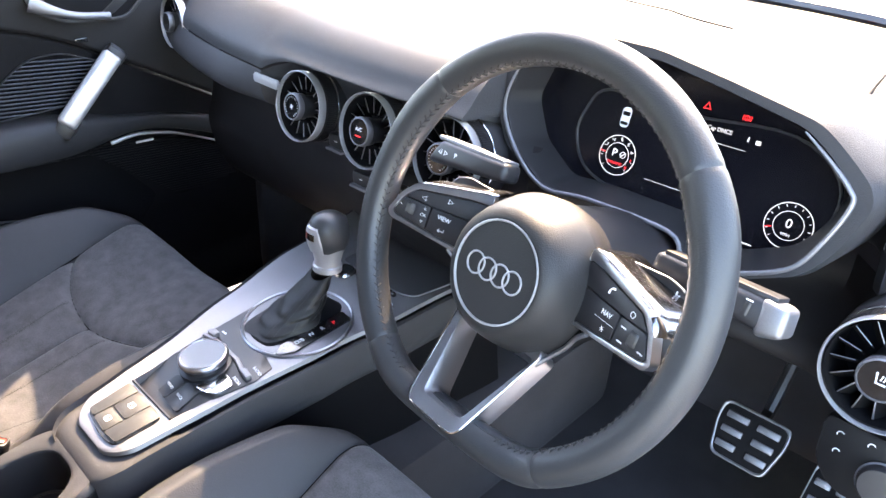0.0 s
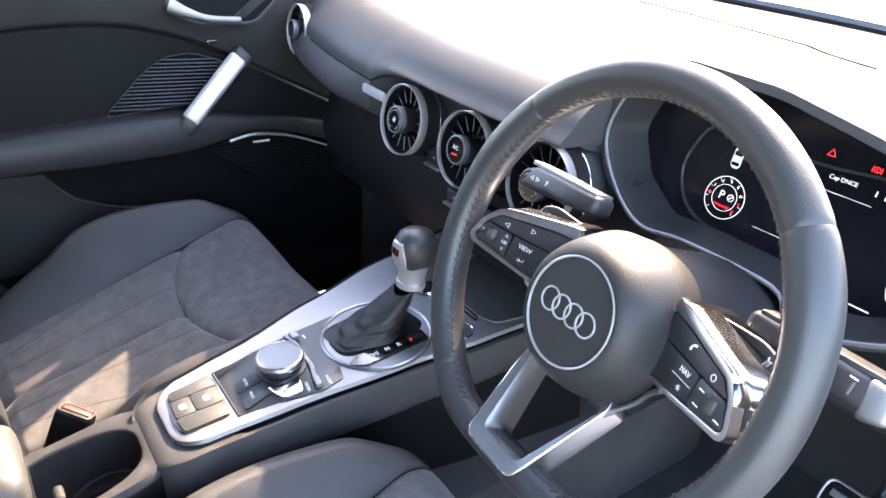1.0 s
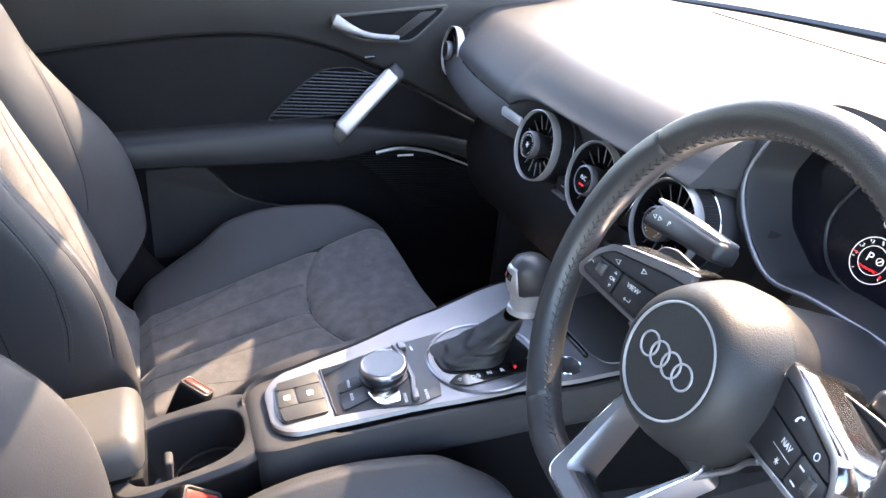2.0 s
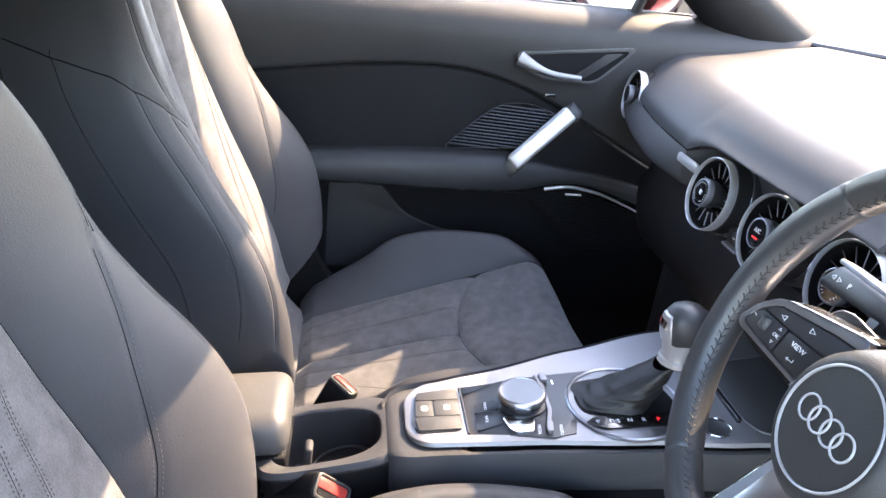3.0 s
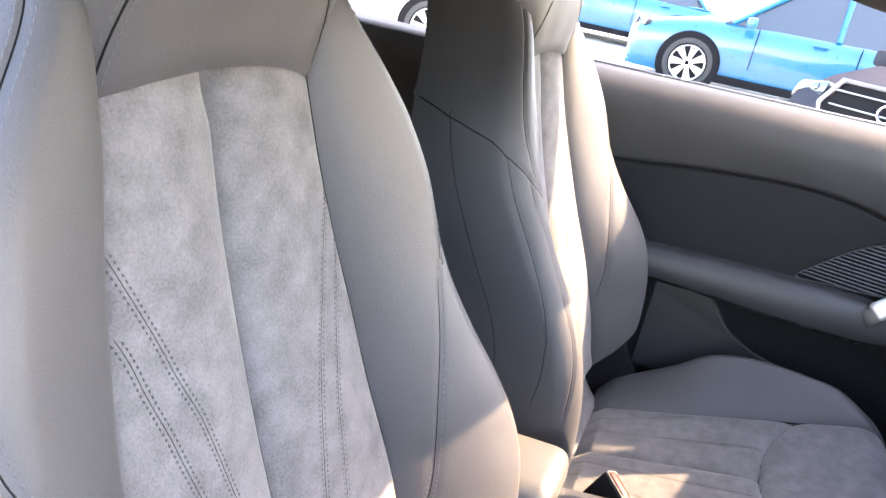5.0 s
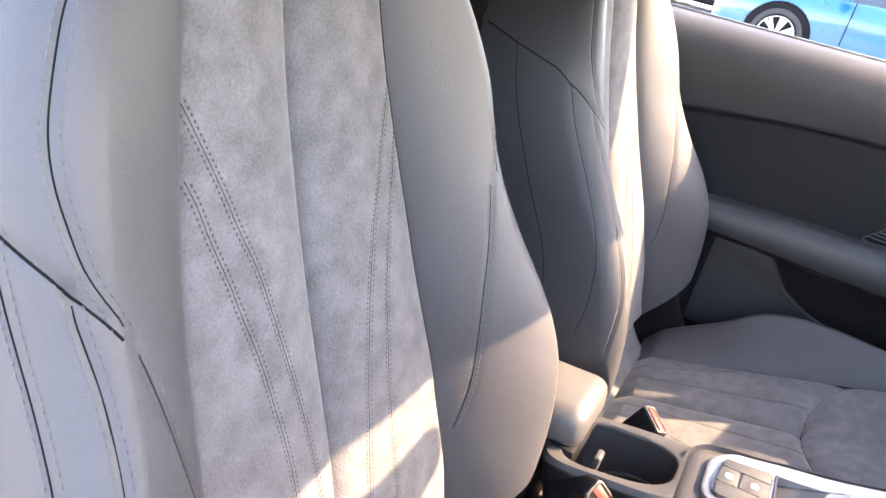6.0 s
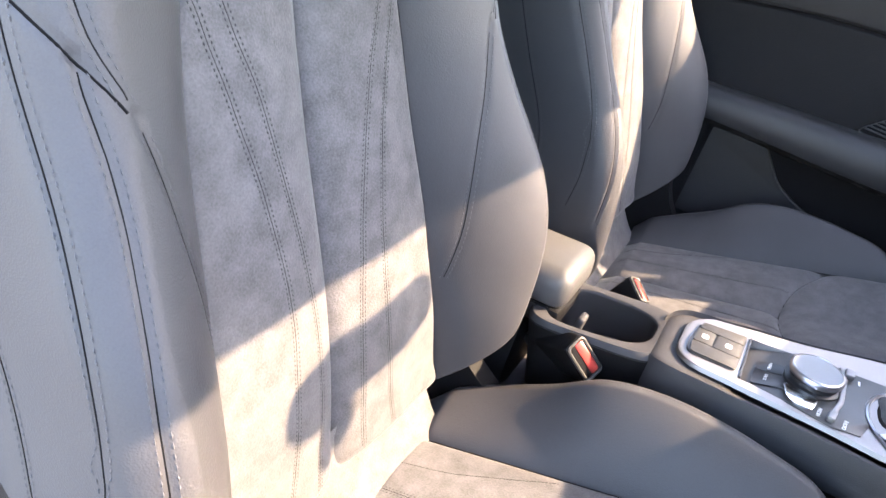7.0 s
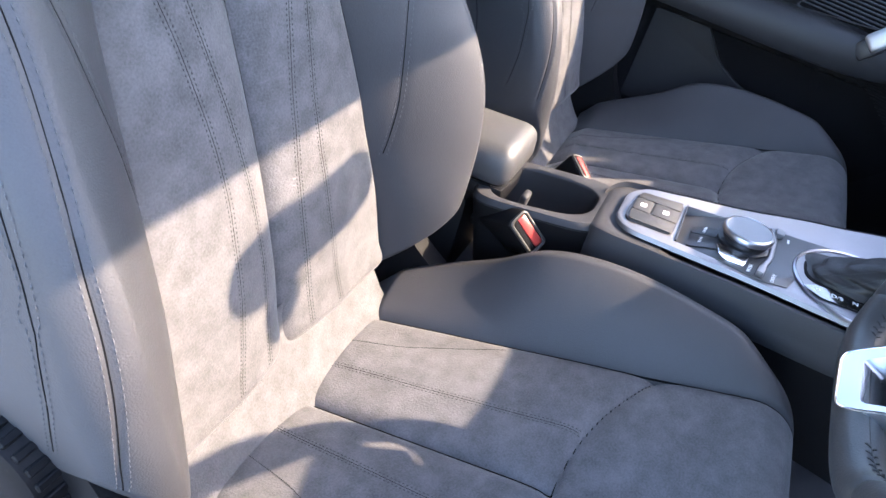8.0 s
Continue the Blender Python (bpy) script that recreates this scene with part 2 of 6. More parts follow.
def hermite(table, s):
    """A smooth curve through (s, value) pairs."""
    n = len(table)
    i = max(0, min(n - 2, sum(1 for p in table if p[0] <= s) - 1))
    (x0, y0), (x1, y1) = table[i], table[i + 1]

    def slope(k):
        a, b = table[max(k - 1, 0)], table[min(k + 1, n - 1)]
        return (b[1] - a[1]) / (b[0] - a[0])
    t, d = (s - x0) / (x1 - x0), x1 - x0
    return (2 * t ** 3 - 3 * t * t + 1) * y0 + (t ** 3 - 2 * t * t + t) * d * slope(i) + (3 * t * t - 2 * t ** 3) * y1 + (t ** 3 - t * t) * d * slope(i + 1)


def stitches(points, normals, pitch=0.0042, length=0.0031, radius=0.00085, bm=None):
    """A row of sewn dashes along a dense line of points."""
    bm = bm or bmesh.new()
    gone, due = 0.0, 0.0
    for i in range(len(points) - 1):
        a, b = Vector(points[i]), Vector(points[i + 1])
        step = (b - a).length
        if step < 1e-7:
            continue
        d = (b - a) / step
        while due <= gone + step:
            p = a + d * (due - gone)
            nrm = Vector(normals[i]).normalized()
            side = d.cross(nrm).normalized() * radius
            e0, e1 = p - d * length / 2 - nrm * radius * 0.6, p + d * length / 2 - nrm * radius * 0.6
            up = nrm * radius * 0.6
            v = [bm.verts.new(q) for q in (e0, p + side, p + up, p - side, e1)]
            for f in ((0, 1, 2), (0, 2, 3), (4, 2, 1), (4, 3, 2)):
                bm.faces.new([v[k] for k in f])
            due += pitch
        gone += step
    return bm


# ---------------------------------------------------------------- the shell of the car and the ground
def ground_z(x):
    return -0.25 + 0.022 * max(-x - 1.0, -3.0)


bm, _ = grid(lambda u, v: (u, v, ground_z(u)), [-400, -60, -30, -14, -8, -4, -1, 2, 6, 400], [-400, -60, -20, -6, 0, 6, 20, 60, 400])
tagged(part("ground", bm, ASPHALT), "pale sunlit tarmac of a car park", "ground", kind="structure")

bm = box((1.36, 2.2, 0.03), (-0.03, -0.2, -0.015))
bm = box((0.30, 2.0, 0.22), (0.01, -0.3, 0.11), 0.04, bm=bm)
bm = box((1.30, 0.04, 0.60), (-0.02, 0.86, 0.30), bm=bm)
bm = box((0.08, 1.6, 0.14), (0.645, -0.25, 0.055), 0.02, bm=bm)
tagged(part("floor", bm, CARPET), "black carpeted car floor with raised tunnel", "floor", kind="structure")

# roof with its front header and side rails
HEAD_Y, HEAD_Z = 0.075, 1.065


def roof_f(u, v):
    x = u * (0.545 - 0.07 * v)
    y = HEAD_Y - 0.05 * u * u * (1 - v) - 1.18 * v
    return (x, y, HEAD_Z + 0.03 + 0.045 * math.sin(math.pi * min(v * 1.3, 1.0)) - 0.03 * u * u - 0.05 * v * v)


bm, _ = grid(roof_f, span(-1, 1, 17), span(0, 1, 13))
ceil = part("ceiling", bm, HEADLINER)
ceil.modifiers.new("thick", "SOLIDIFY").thickness = 0.03
tagged(ceil, "dark grey fabric headliner under the roof", "ceiling", kind="structure")


def pillar(name, pts, r, mat, label):
    ob = part(name, tube(catmull(pts, 6), r, 12, flat=0.6, up=(1, 0, 0)), mat)
    return tagged(ob, label, "pillar", kind="structure")


for sx in (-1, 1):
    pillar("pillar_trim", [(sx * 0.705, 0.64, 0.74), (sx * 0.680, 0.41, 0.87), (sx * 0.610, 0.235, 0.985), (sx * 0.535, 0.05, 1.055)], 0.066, BLACK_PLASTIC, "dark plastic windscreen pillar trim")
    pillar("roof_rail", [(sx * 0.548, 0.06, 1.035), (sx * 0.550, -0.118, 1.030), (sx * 0.538, -0.25, 1.048), (sx * 0.526, -0.5, 1.072), (sx * 0.50, -0.9, 1.06), (sx * 0.5, -1.25, 0.93)], 0.036, HEADLINER, "grey fabric roof side rail")

bm, _ = grid(lambda u, v: (u * (0.66 - 0.16 * v), 0.80 - 0.45 * (u * 0.62) ** 2 * (1 - v) - 0.725 * v - 0.06 * u * u * v, 0.80 + 0.275 * v + 0.03 * math.sin(math.pi * v) - 0.03 * u * u * v), span(-1, 1, 13), span(0, 1, 9))
ws = part("window_1", bm, GLASS)
ws.visible_shadow = False
tagged(ws, "clear raked windscreen glass", "windscreen", kind="structure")

# red bonnet ahead of the windscreen
bm, _ = grid(lambda u, v: (u * (0.70 - 0.05 * v), 0.84 - 0.2 * u * u * (1 - v) + 0.95 * v, 0.785 + 0.03 * math.sin(v * 2.2) - 0.09 * v * v - 0.17 * abs(u) ** 3), span(-1, 1, 15), span(0, 1, 10))
ob = part("bonnet", bm, RED_PAINT)
ob.modifiers.new("thick", "SOLIDIFY").thickness = 0.02
tagged(ob, "glossy red car bonnet ahead of the windscreen", "car bonnet", kind="structure")
bm = tube(catmull([(-0.66, 0.60, 0.80), (-0.4, 0.745, 0.803), (0, 0.80, 0.806), (0.4, 0.745, 0.803), (0.66, 0.60, 0.80)], 8), 0.012, 8, flat=0.6)
tagged(part("windscreen_seal", bm, HARD), "black rubber seal along the windscreen foot", "seal", kind="structure")

# rear cabin: side trims, rear deck
for sx in (-1, 1):
    bm, _ = grid(lambda u, v: (sx * (0.665 - 0.05 * max(0, v - 0.8) * 5 + 0.02 * math.sin(3 * v)), -0.74 - 0.62 * u, 0.05 + 0.775 * v), span(0, 1, 6), span(0, 1, 16))
    ob = part("wall_rear_side", bm, DOOR_ROLL)
    ob.modifiers.new("thick", "SOLIDIFY").thickness = 0.04
    tagged(ob, "dark plastic rear quarter trim panel", "trim panel", kind="structure")
    bm = tube([(sx * 0.655, -0.745, 0.78), (sx * 0.655, -1.35, 0.78)], 0.02, 10, flat=0.5)
    tagged(part("trim", bm, HARD), "dark moulding along the rear side panel", "trim", kind="structure")
bm, _ = grid(lambda u, v: (u * (0.46 + 0.16 * v), -1.10 - 0.30 * v, 1.05 - 0.25 * v), span(-1, 1, 9), span(0, 1, 4))
ob = part("wall_tailgate", bm, HEADLINER)
ob.modifiers.new("thick", "SOLIDIFY").thickness = 0.03
tagged(ob, "dark tailgate lining behind the seats", "tailgate", kind="structure")
bm, _ = grid(lambda u, v: (0.665 - 0.155 * v, -0.74 - 0.36 * u, 0.80 + 0.29 * v), span(0, 1, 5), span(0, 1, 5))
ob = part("wall_side_pillar", bm, PLASTIC)
ob.modifiers.new("thick", "SOLIDIFY").thickness = 0.03
tagged(ob, "dark plastic rear pillar trim by the open door", "pillar", kind="structure")
bm = box((1.34, 0.5, 0.05), (0, -1.15, 0.55), 0.02)
bm = box((1.34, 0.06, 0.84), (0, -1.37, 0.42), bm=bm)
tagged(part("wall_rear", bm, CARPET), "black carpeted rear deck and bulkhead", "rear deck", kind="structure")

# ---------------------------------------------------------------- seats
SEAM = material("seam", (0.006, 0.006, 0.0065), 0.95, spec=0.04)
BACK_O = Vector((0, -0.444, 0.270))
BACK_UP = Vector((0, -0.269, 0.963)).normalized()
BACK_N = Vector((0, 0.963, 0.269)).normalized()
W_IN = [(0, 0.180), (0.06, 0.174), (0.12, 0.165), (0.20, 0.150), (0.25, 0.145), (0.33, 0.134), (0.40, 0.126), (0.45, 0.118), (0.52, 0.106), (0.56, 0.099), (0.60, 0.095), (0.70, 0.092)]
W_CREST = [(0, 0.192), (0.05, 0.208), (0.10, 0.220), (0.20, 0.234), (0.30, 0.226), (0.40, 0.204), (0.50, 0.190), (0.56, 0.172), (0.60, 0.150), (0.64, 0.124), (0.70, 0.105)]
W_OUT = [(0, 0.206), (0.05, 0.234), (0.10, 0.250), (0.20, 0.264), (0.30, 0.256), (0.40, 0.240), (0.50, 0.230), (0.56, 0.206), (0.60, 0.180), (0.64, 0.154), (0.70, 0.130)]
B_H = [(0, 0.025), (0.05, 0.062), (0.10, 0.085), (0.20, 0.102), (0.27, 0.096), (0.36, 0.067), (0.43, 0.050), (0.52, 0.044), (0.62, 0.030), (0.70, 0.012)]
LUMBAR = [(0, 0.0), (0.06, 0.002), (0.13, 0.008), (0.22, 0.009), (0.29, 0.005), (0.36, 0.000), (0.45, -0.003), (0.52, -0.003), (0.58, 0.000), (0.70, 0.002)]
LOW_EDGE = [(1.0, 0.0), (1.5, 0.022), (2.0, 0.060), (2.35, 0.118), (2.6, 0.135), (2.8, 0.165), (3.0, 0.175)]
BACK_D = 0.13


SEAM_Q = {
    "bolster": [(0.165, 1.06), (0.21, 1.18), (0.27, 1.30), (0.315, 1.43), (0.365, 1.645), (0.39, 1.76), (0.425, 1.93)],
    "edge": [(0.10, 2.40), (0.135, 2.34), (0.20, 2.225), (0.245, 2.175), (0.2825, 2.15), (0.325, 2.10), (0.365, 2.09), (0.405, 2.11), (0.44, 2.15)],
    "side": [(0.10, 2.63), (0.145, 2.588), (0.195, 2.54), (0.235, 2.515), (0.25, 2.504), (0.262, 2.49), (0.2875, 2.44), (0.33, 2.37), (0.3675, 2.345), (0.42, 2.35), (0.49, 2.37)],
    "rear": [(0.10, 2.76), (0.2325, 2.69), (0.31, 2.69), (0.55, 2.74)],
    "shoulder": [(0.42, 1.93), (0.455, 2.08), (0.4825, 2.14), (0.505, 2.175), (0.5275, 2.19), (0.60, 2.18), (0.70, 2.12)],
}


def seam_q(kind, s):
    """Where a seam of the backrest lies across it, at a height."""
    return hermite(SEAM_Q[kind], min(max(s, SEAM_Q[kind][0][0]), SEAM_Q[kind][-1][0]))


def slant(a):
    """Height of the seam that slants back from the notch."""
    return 0.422 + 0.148 * max(0.0, a - 1.98) ** 0.9


SEAMS = {"bolster": (0.17, 0.415), "edge": (0.135, 0.447), "side": (0.155, 0.486), "rear": (0.185, 0.545), "shoulder": (0.432, 0.69)}


def back_profile(q, s):
    a = abs(q)
    wi, wc, wo, b = (hermite(t, min(max(s, 0.0), 0.70)) for t in (W_IN, W_CREST, W_OUT, B_H))
    if a <= 1:
        u, h = a * wi, 0.012 * math.sin(a * math.pi) ** 2 * 0.5 + 0.010 * a ** 6
    elif a <= 2:
        t = a - 1
        u, h = wi + (wc - wi) * t, 0.010 + (b - 0.010) * (0.42 * t + 0.58 * math.sin(t * math.pi / 2))
    else:
        t = a - 2
        if t < 0.5:
            p = t * math.pi
            u, h = wc + (wo - wc) * math.sin(p), b - (wo - wc) * 1.1 * (1 - math.cos(p))
        else:
            p = (t - 0.5) * 2
            h0 = b - (wo - wc) * 1.1
            u, h = wo - 0.020 * p * p, h0 - (h0 + BACK_D) * p
    return math.copysign(u, q), h


def smooth01(t):
    t = min(max(t, 0.0), 1.0)
    return t * t * (3 - 2 * t)


def groove(d, width, depth):
    return -depth * math.exp(-(d / width) ** 2)


def valley(d, width, depth):
    """A sewn crease with soft pillows beside it."""
    return -depth * math.exp(-abs(d) / width)


def back_point(q, s, lift=0.0):
    a, raw = abs(q), s
    if a > 1 and s < 0.28:
        low = hermite(LOW_EDGE, min(a, 3.0))
        s = low + (s / 0.28) * (0.28 - low)
    u, h = back_profile(q, s)
    h += hermite(LUMBAR, s) * (1 if a <= 1 else max(0.0, 2 - a))
    wi = lerp_table(W_IN, s)
    # creases at the centre and at the insert's border
    h += valley(q * wi, 0.011, 0.015) if a < 1 else 0.0
    h += valley((a - 1) * (wi if a < 1 else 0.08), 0.008, 0.012 * min(1.0, s / 0.05))
    if a < 1:
        h -= 0.010 * math.exp(-(q * wi / 0.010) ** 2 - ((s - 0.602) / 0.014) ** 2)
    for kind, (s0, s1) in SEAMS.items():
        if s0 - 0.01 <= s <= s1 + 0.01:
            k = 0.08 if a < 2 else 0.12
            fade = min(1.0, max(0.0, (s - s0 + 0.01) / 0.04))
            h += groove((a - seam_q(kind, s)) * k, 0.0034, 0.0019) * fade
    # slanting seam behind the shoulder
    if a > 1.98:
        h += groove(s - slant(a), 0.004, 0.003) * min(1.0, (a - 1.98) / 0.10)
    # lower edge turns in
    if raw < 0.035:
        h -= (0.030 if a < 1 else 0.045) * ((0.035 - raw) / 0.035) ** 2
    p = BACK_O + BACK_UP * s + BACK_N * (h + lift)
    return Vector((u, p.y, p.z))


def normal_of(f, a, b, e=1e-3):
    d1 = f(a + e, b) - f(a - e, b)
    d2 = f(a, b + e) - f(a, b - e)
    n = d1.cross(d2)
    return n.normalized() if n.length > 0 else Vector((0, 0, 1))


CUSH_O = Vector((0, -0.455, 0.235))
CUSH_F = Vector((0, 0.966, 0.26)).normalized()
CUSH_N = Vector((0, -0.26, 0.966)).normalized()
CW_IN = [(0, 0.142), (0.03, 0.145), (0.16, 0.160), (0.25, 0.168), (0.35, 0.174), (0.45, 0.186), (0.515, 0.190)]
CW_CREST = [(0, 0.195), (0.1, 0.225), (0.3, 0.235), (0.42, 0.222), (0.46, 0.210), (0.515, 0.194)]
CW_OUT = [(0, 0.225), (0.1, 0.265), (0.3, 0.272), (0.42, 0.255), (0.46, 0.236), (0.515, 0.206)]
CB_H = [(0, 0.015), (0.10, 0.040), (0.145, 0.054), (0.20, 0.078), (0.26, 0.082), (0.32, 0.073), (0.38, 0.058), (0.42, 0.045), (0.46, 0.016), (0.515, 0.002)]
NOSE = 0.492


def arc_s(u):
    return 0.293 + 1.9 * u * u


def cushion_point(q, s, lift=0.0):
    a = abs(q)
    wi, wc, wo, b = (hermite(t, min(max(s, 0.0), 0.515)) for t in (CW_IN, CW_CREST, CW_OUT, CB_H))
    if a <= 1:
        u, h = a * wi, 0.005 * math.sin(a * math.pi) ** 2 - 0.007 * (1 - a * a) + 0.007 * a * a * smooth01((s - 0.15) / 0.25)
    elif a <= 2:
        t = a - 1
        u, h = wi + (wc - wi) * t, 0.007 * smooth01((s - 0.15) / 0.25) * (1 - t) + b * (0.6 * t + 0.4 * math.sin(t * math.pi / 2))
    else:
        t = a - 2
        if t < 0.5:
            p = t * math.pi
            u, h = wc + (wo - wc) * math.sin(p), b - (wo - wc) * (1 - math.cos(p))
        else:
            p = (t - 0.5) * 2
            h0 = b - (wo - wc)
            u, h = wo - 0.015 * p, h0 - (h0 + 0.10) * p
    uu = math.copysign(u, q)
    if a < 1.02:
        h += valley(u, 0.008, 0.011) * smooth01((arc_s(0) + 0.006 - s) / 0.012)
        h += valley(s - arc_s(uu), 0.008, 0.010) if a < 1 else 0
    h += valley((a - 1) * (wi if a < 1 else 0.07), 0.007, 0.009)
    if s < 0.03:
        h -= 0.5 * (0.03 - s)
    s2 = s
    if s > NOSE - 0.05:
        r, x = 0.05, s - (NOSE - 0.05)
        ang = min(x / r, math.pi / 2)
        s2 = NOSE - 0.05 + r * math.sin(ang)
        h -= r * (1 - math.cos(ang)) + max(0, x - r * math.pi / 2)
    p = CUSH_O + CUSH_F * s2 + CUSH_N * (h + lift)
    return Vector((uu, p.y, p.z))


def facing(f, q, s, toward):
    n = normal_of(f, q, s)
    return n if n.dot(toward) > 0 else -n


def sew(f, line, offsets, parent, mat=THREAD, toward=Vector((0, 1, 0.3)), **kw):
    """Rows of stitches beside a line of (q, s), set off sideways by metres along the surface."""
    bm = bmesh.new()
    for off in offsets:
        pts, nrm = [], []
        for i, (q, s) in enumerate(line):
            pace = (f(q + 0.01, s) - f(q - 0.01, s)).length / 0.02
            q2 = q + off / max(pace, 1e-4)
            n = facing(f, q2, s, toward + Vector((math.copysign(0.8, q) if abs(q) > 2 else 0, 0, 0)))
            pts.append(f(q2, s) + n * 0.0005)
            nrm.append(n)
        stitches(pts, nrm, bm=bm, **kw)
    return part("stitching", bm, mat, parent, smooth=False, kind="stuff")


def flush(f):
    """The surface f with its seam height warp undone, for lines given by their true height."""
    def g(q, s):
        a = abs(q)
        if a > 1 and s < 0.28:
            low = hermite(LOW_EDGE, min(a, 3.0))
            s = max(0.0, (s - low) / (0.28 - low) * 0.28)
        return f(q, s)
    return g


def seam_line(f, line, parent, r=0.0009):
    """The dark sewn joint between two panels."""
    part("seam", tube([f(q, s) for q, s in line], r * 0.8, 6), SEAM, parent)


def make_seat(xc, label):
    seat = thing("bucket_seat", (xc, 0, 0), label, "seat", "front seats")
    S = span(0.0, 0.70, 230)
    FINE = [0.5 - 0.5 * math.cos(math.pi * k / 63) for k in range(64)]
    backrest = part("backrest", grid(back_point, span(-3, -2.9, 3), S)[0], LEATHER, seat)
    for sgn in (-1, 1):
        part("backrest_insert", grid(back_point, [sgn * v for v in FINE], S)[0], SUEDE, backrest, "grey suede backrest insert")
        part("bolster", grid(back_point, [sgn * (1 + 1.13 * (k / 55) ** 1.25) for k in range(56)], S)[0], LEATHER, backrest, "black grained leather side bolster")
        part("side_panel", grid(back_point, [sgn * v for v in span(2.13, 3, 90)], S)[0], LEATHER, backrest)
        for kind, (s0, s1) in SEAMS.items():
            line = [(sgn * seam_q(kind, s), s) for s in span(s0, s1, 60)]
            sew(flush(back_point), line, (-0.0040, 0.0040), backrest, pitch=0.0056, length=0.0047, radius=0.00065)
            seam_line(flush(back_point), line, backrest, 0.0006)
        seam_line(back_point, [(sgn * a, slant(a)) for a in span(2.0, 2.95, 50)], backrest, 0.0011)
        seam_line(back_point, [(sgn * 1.0, s) for s in span(0.02, 0.60, 120)], backrest, 0.0014)
        for tab in ([(0.035, 0.035), (0.12, 0.031), (0.19, 0.031), (0.25, 0.036), (0.30, 0.043), (0.35, 0.053), (0.40, 0.064), (0.45, 0.081), (0.525, 0.106)],
                    [(0.035, 0.081), (0.10, 0.071), (0.19, 0.064), (0.25, 0.063), (0.32, 0.071), (0.37, 0.081), (0.43, 0.097), (0.485, 0.113)]):
            line = [(sgn * hermite(tab, s) / lerp_table(W_IN, s), s) for s in span(tab[0][0], tab[-1][0], 100)]
            line = [(q, s) for q, s in line if abs(q) < 0.985]
            sew(back_point, line, (-0.0030, 0.0030), backrest, THREAD_GREY, toward=Vector((0, 1, 0.3)), pitch=0.0042, length=0.0030, radius=0.00085)
            seam_line(back_point, line, backrest, 0.0003)

    def shell(u, v):
        s = 0.70 * v
        w = lerp_table(W_OUT, s) - 0.03
        p = BACK_O + BACK_UP * s - BACK_N * (BACK_D + 0.03 * math.cos(u * math.pi / 2))
        return Vector((u * w, p.y, p.z))
    part("back_shell", grid(shell, span(-1, 1, 12), span(0, 1, 14))[0], HARD, backrest, "black plastic seat back shell")

    # headrest block grows out of the top of the backrest
    FRONT = [(0, 0.031), (0.03, 0.036), (0.10, 0.042), (0.20, 0.050), (0.35, 0.058), (0.60, 0.062), (0.80, 0.056), (1, 0.028)]

    def head(u, v):
        t = u * 2 * math.pi
        c, sn = math.cos(t), math.sin(t)
        c2, s2 = math.copysign(abs(c) ** 0.62, c), math.copysign(abs(sn) ** 0.6, sn)
        w = 0.099 + 0.034 * smooth01(v / 0.32) - 0.030 * max(0, v - 0.4) - 0.06 * max(0, v - 0.75) ** 2 * 4
        front = hermite(FRONT, v)
        s = 0.598 + 0.012 * (1 - c2 * c2) * (1 - v) + 0.24 * v
        wrinkle = 0.0012 * math.sin(9 * c2 + 2.0 * v) * math.sin(math.pi * min(1, v * 2.2)) if sn > 0 else 0.0
        p = BACK_O + BACK_UP * s + BACK_N * (-0.018 + (front + wrinkle) * s2 * (1 if sn > 0 else 1.7) + 0.02 * v)
        return Vector((w * c2, p.y, p.z))
    headrest = part("headrest", grid(head, span(0, 1, 97)[:-1], span(0, 1, 50), close_u=True)[0], LEATHER, backrest, "black smooth leather integrated headrest")
    for sgn in (-1, 1):
        line = []
        for v in span(0.01, 0.9, 80):
            k = 0.97 - 0.50 * smooth01(v / 0.38)
            t = math.acos(k ** (1 / 0.62)) / (2 * math.pi)
            line.append((t if sgn > 0 else 0.5 - t, v))
        sew(head, line, (-0.0045, 0.0045), headrest, toward=Vector((0, 1, 0)), pitch=0.0056, length=0.0047, radius=0.00065)
        seam_line(head, line, headrest, 0.0009)

    cushion = part("cushion", grid(cushion_point, [-v for v in FINE[::-1]] + FINE[1:], span(0.0, 0.61, 220))[0], SUEDE, seat, "grey suede seat cushion")
    for sgn in (-1, 1):
        part("cushion_bolster", grid(cushion_point, [sgn * (1 + 2 * (k / 79) ** 1.2) for k in range(80)], span(0.0, 0.61, 140))[0], LEATHER, cushion, "black leather cushion side bolster")
        for tab, rows in (([(0.015, 0.050), (0.13, 0.058), (0.22, 0.064), (0.31, 0.071)], (-0.0030, 0.0030)), ([(0.015, 0.089), (0.08, 0.103), (0.12, 0.120), (0.19, 0.150)], (0.0,))):
            line = [(sgn * hermite(tab, s) / lerp_table(CW_IN, s), s) for s in span(tab[0][0], tab[-1][0], 70)]
            line = [(q, s) for q, s in line if abs(q) < 0.97 and s < arc_s(q * lerp_table(CW_IN, s)) - 0.005]
            sew(cushion_point, line, rows, cushion, THREAD_GREY, toward=Vector((0, 0, 1)), pitch=0.0042, length=0.0030, radius=0.00085)
            seam_line(cushion_point, line, cushion, 0.0003)
        seam_line(cushion_point, [(sgn * 1.0, s) for s in span(0.0, 0.50, 120)], cushion, 0.0016)
        line = [(sgn * 2.05, s) for s in span(0.02, 0.48, 80)]
        sew(cushion_point, line, (-0.004,), cushion, toward=Vector((0, 0, 1)))
    seam_line(cushion_point, [(0.0, s) for s in span(0.0, arc_s(0), 60)], cushion, 0.0016)
    seam_line(cushion_point, [(u / lerp_table(CW_IN, arc_s(u)), arc_s(u)) for u in span(-0.170, 0.170, 90)], cushion, 0.0016)
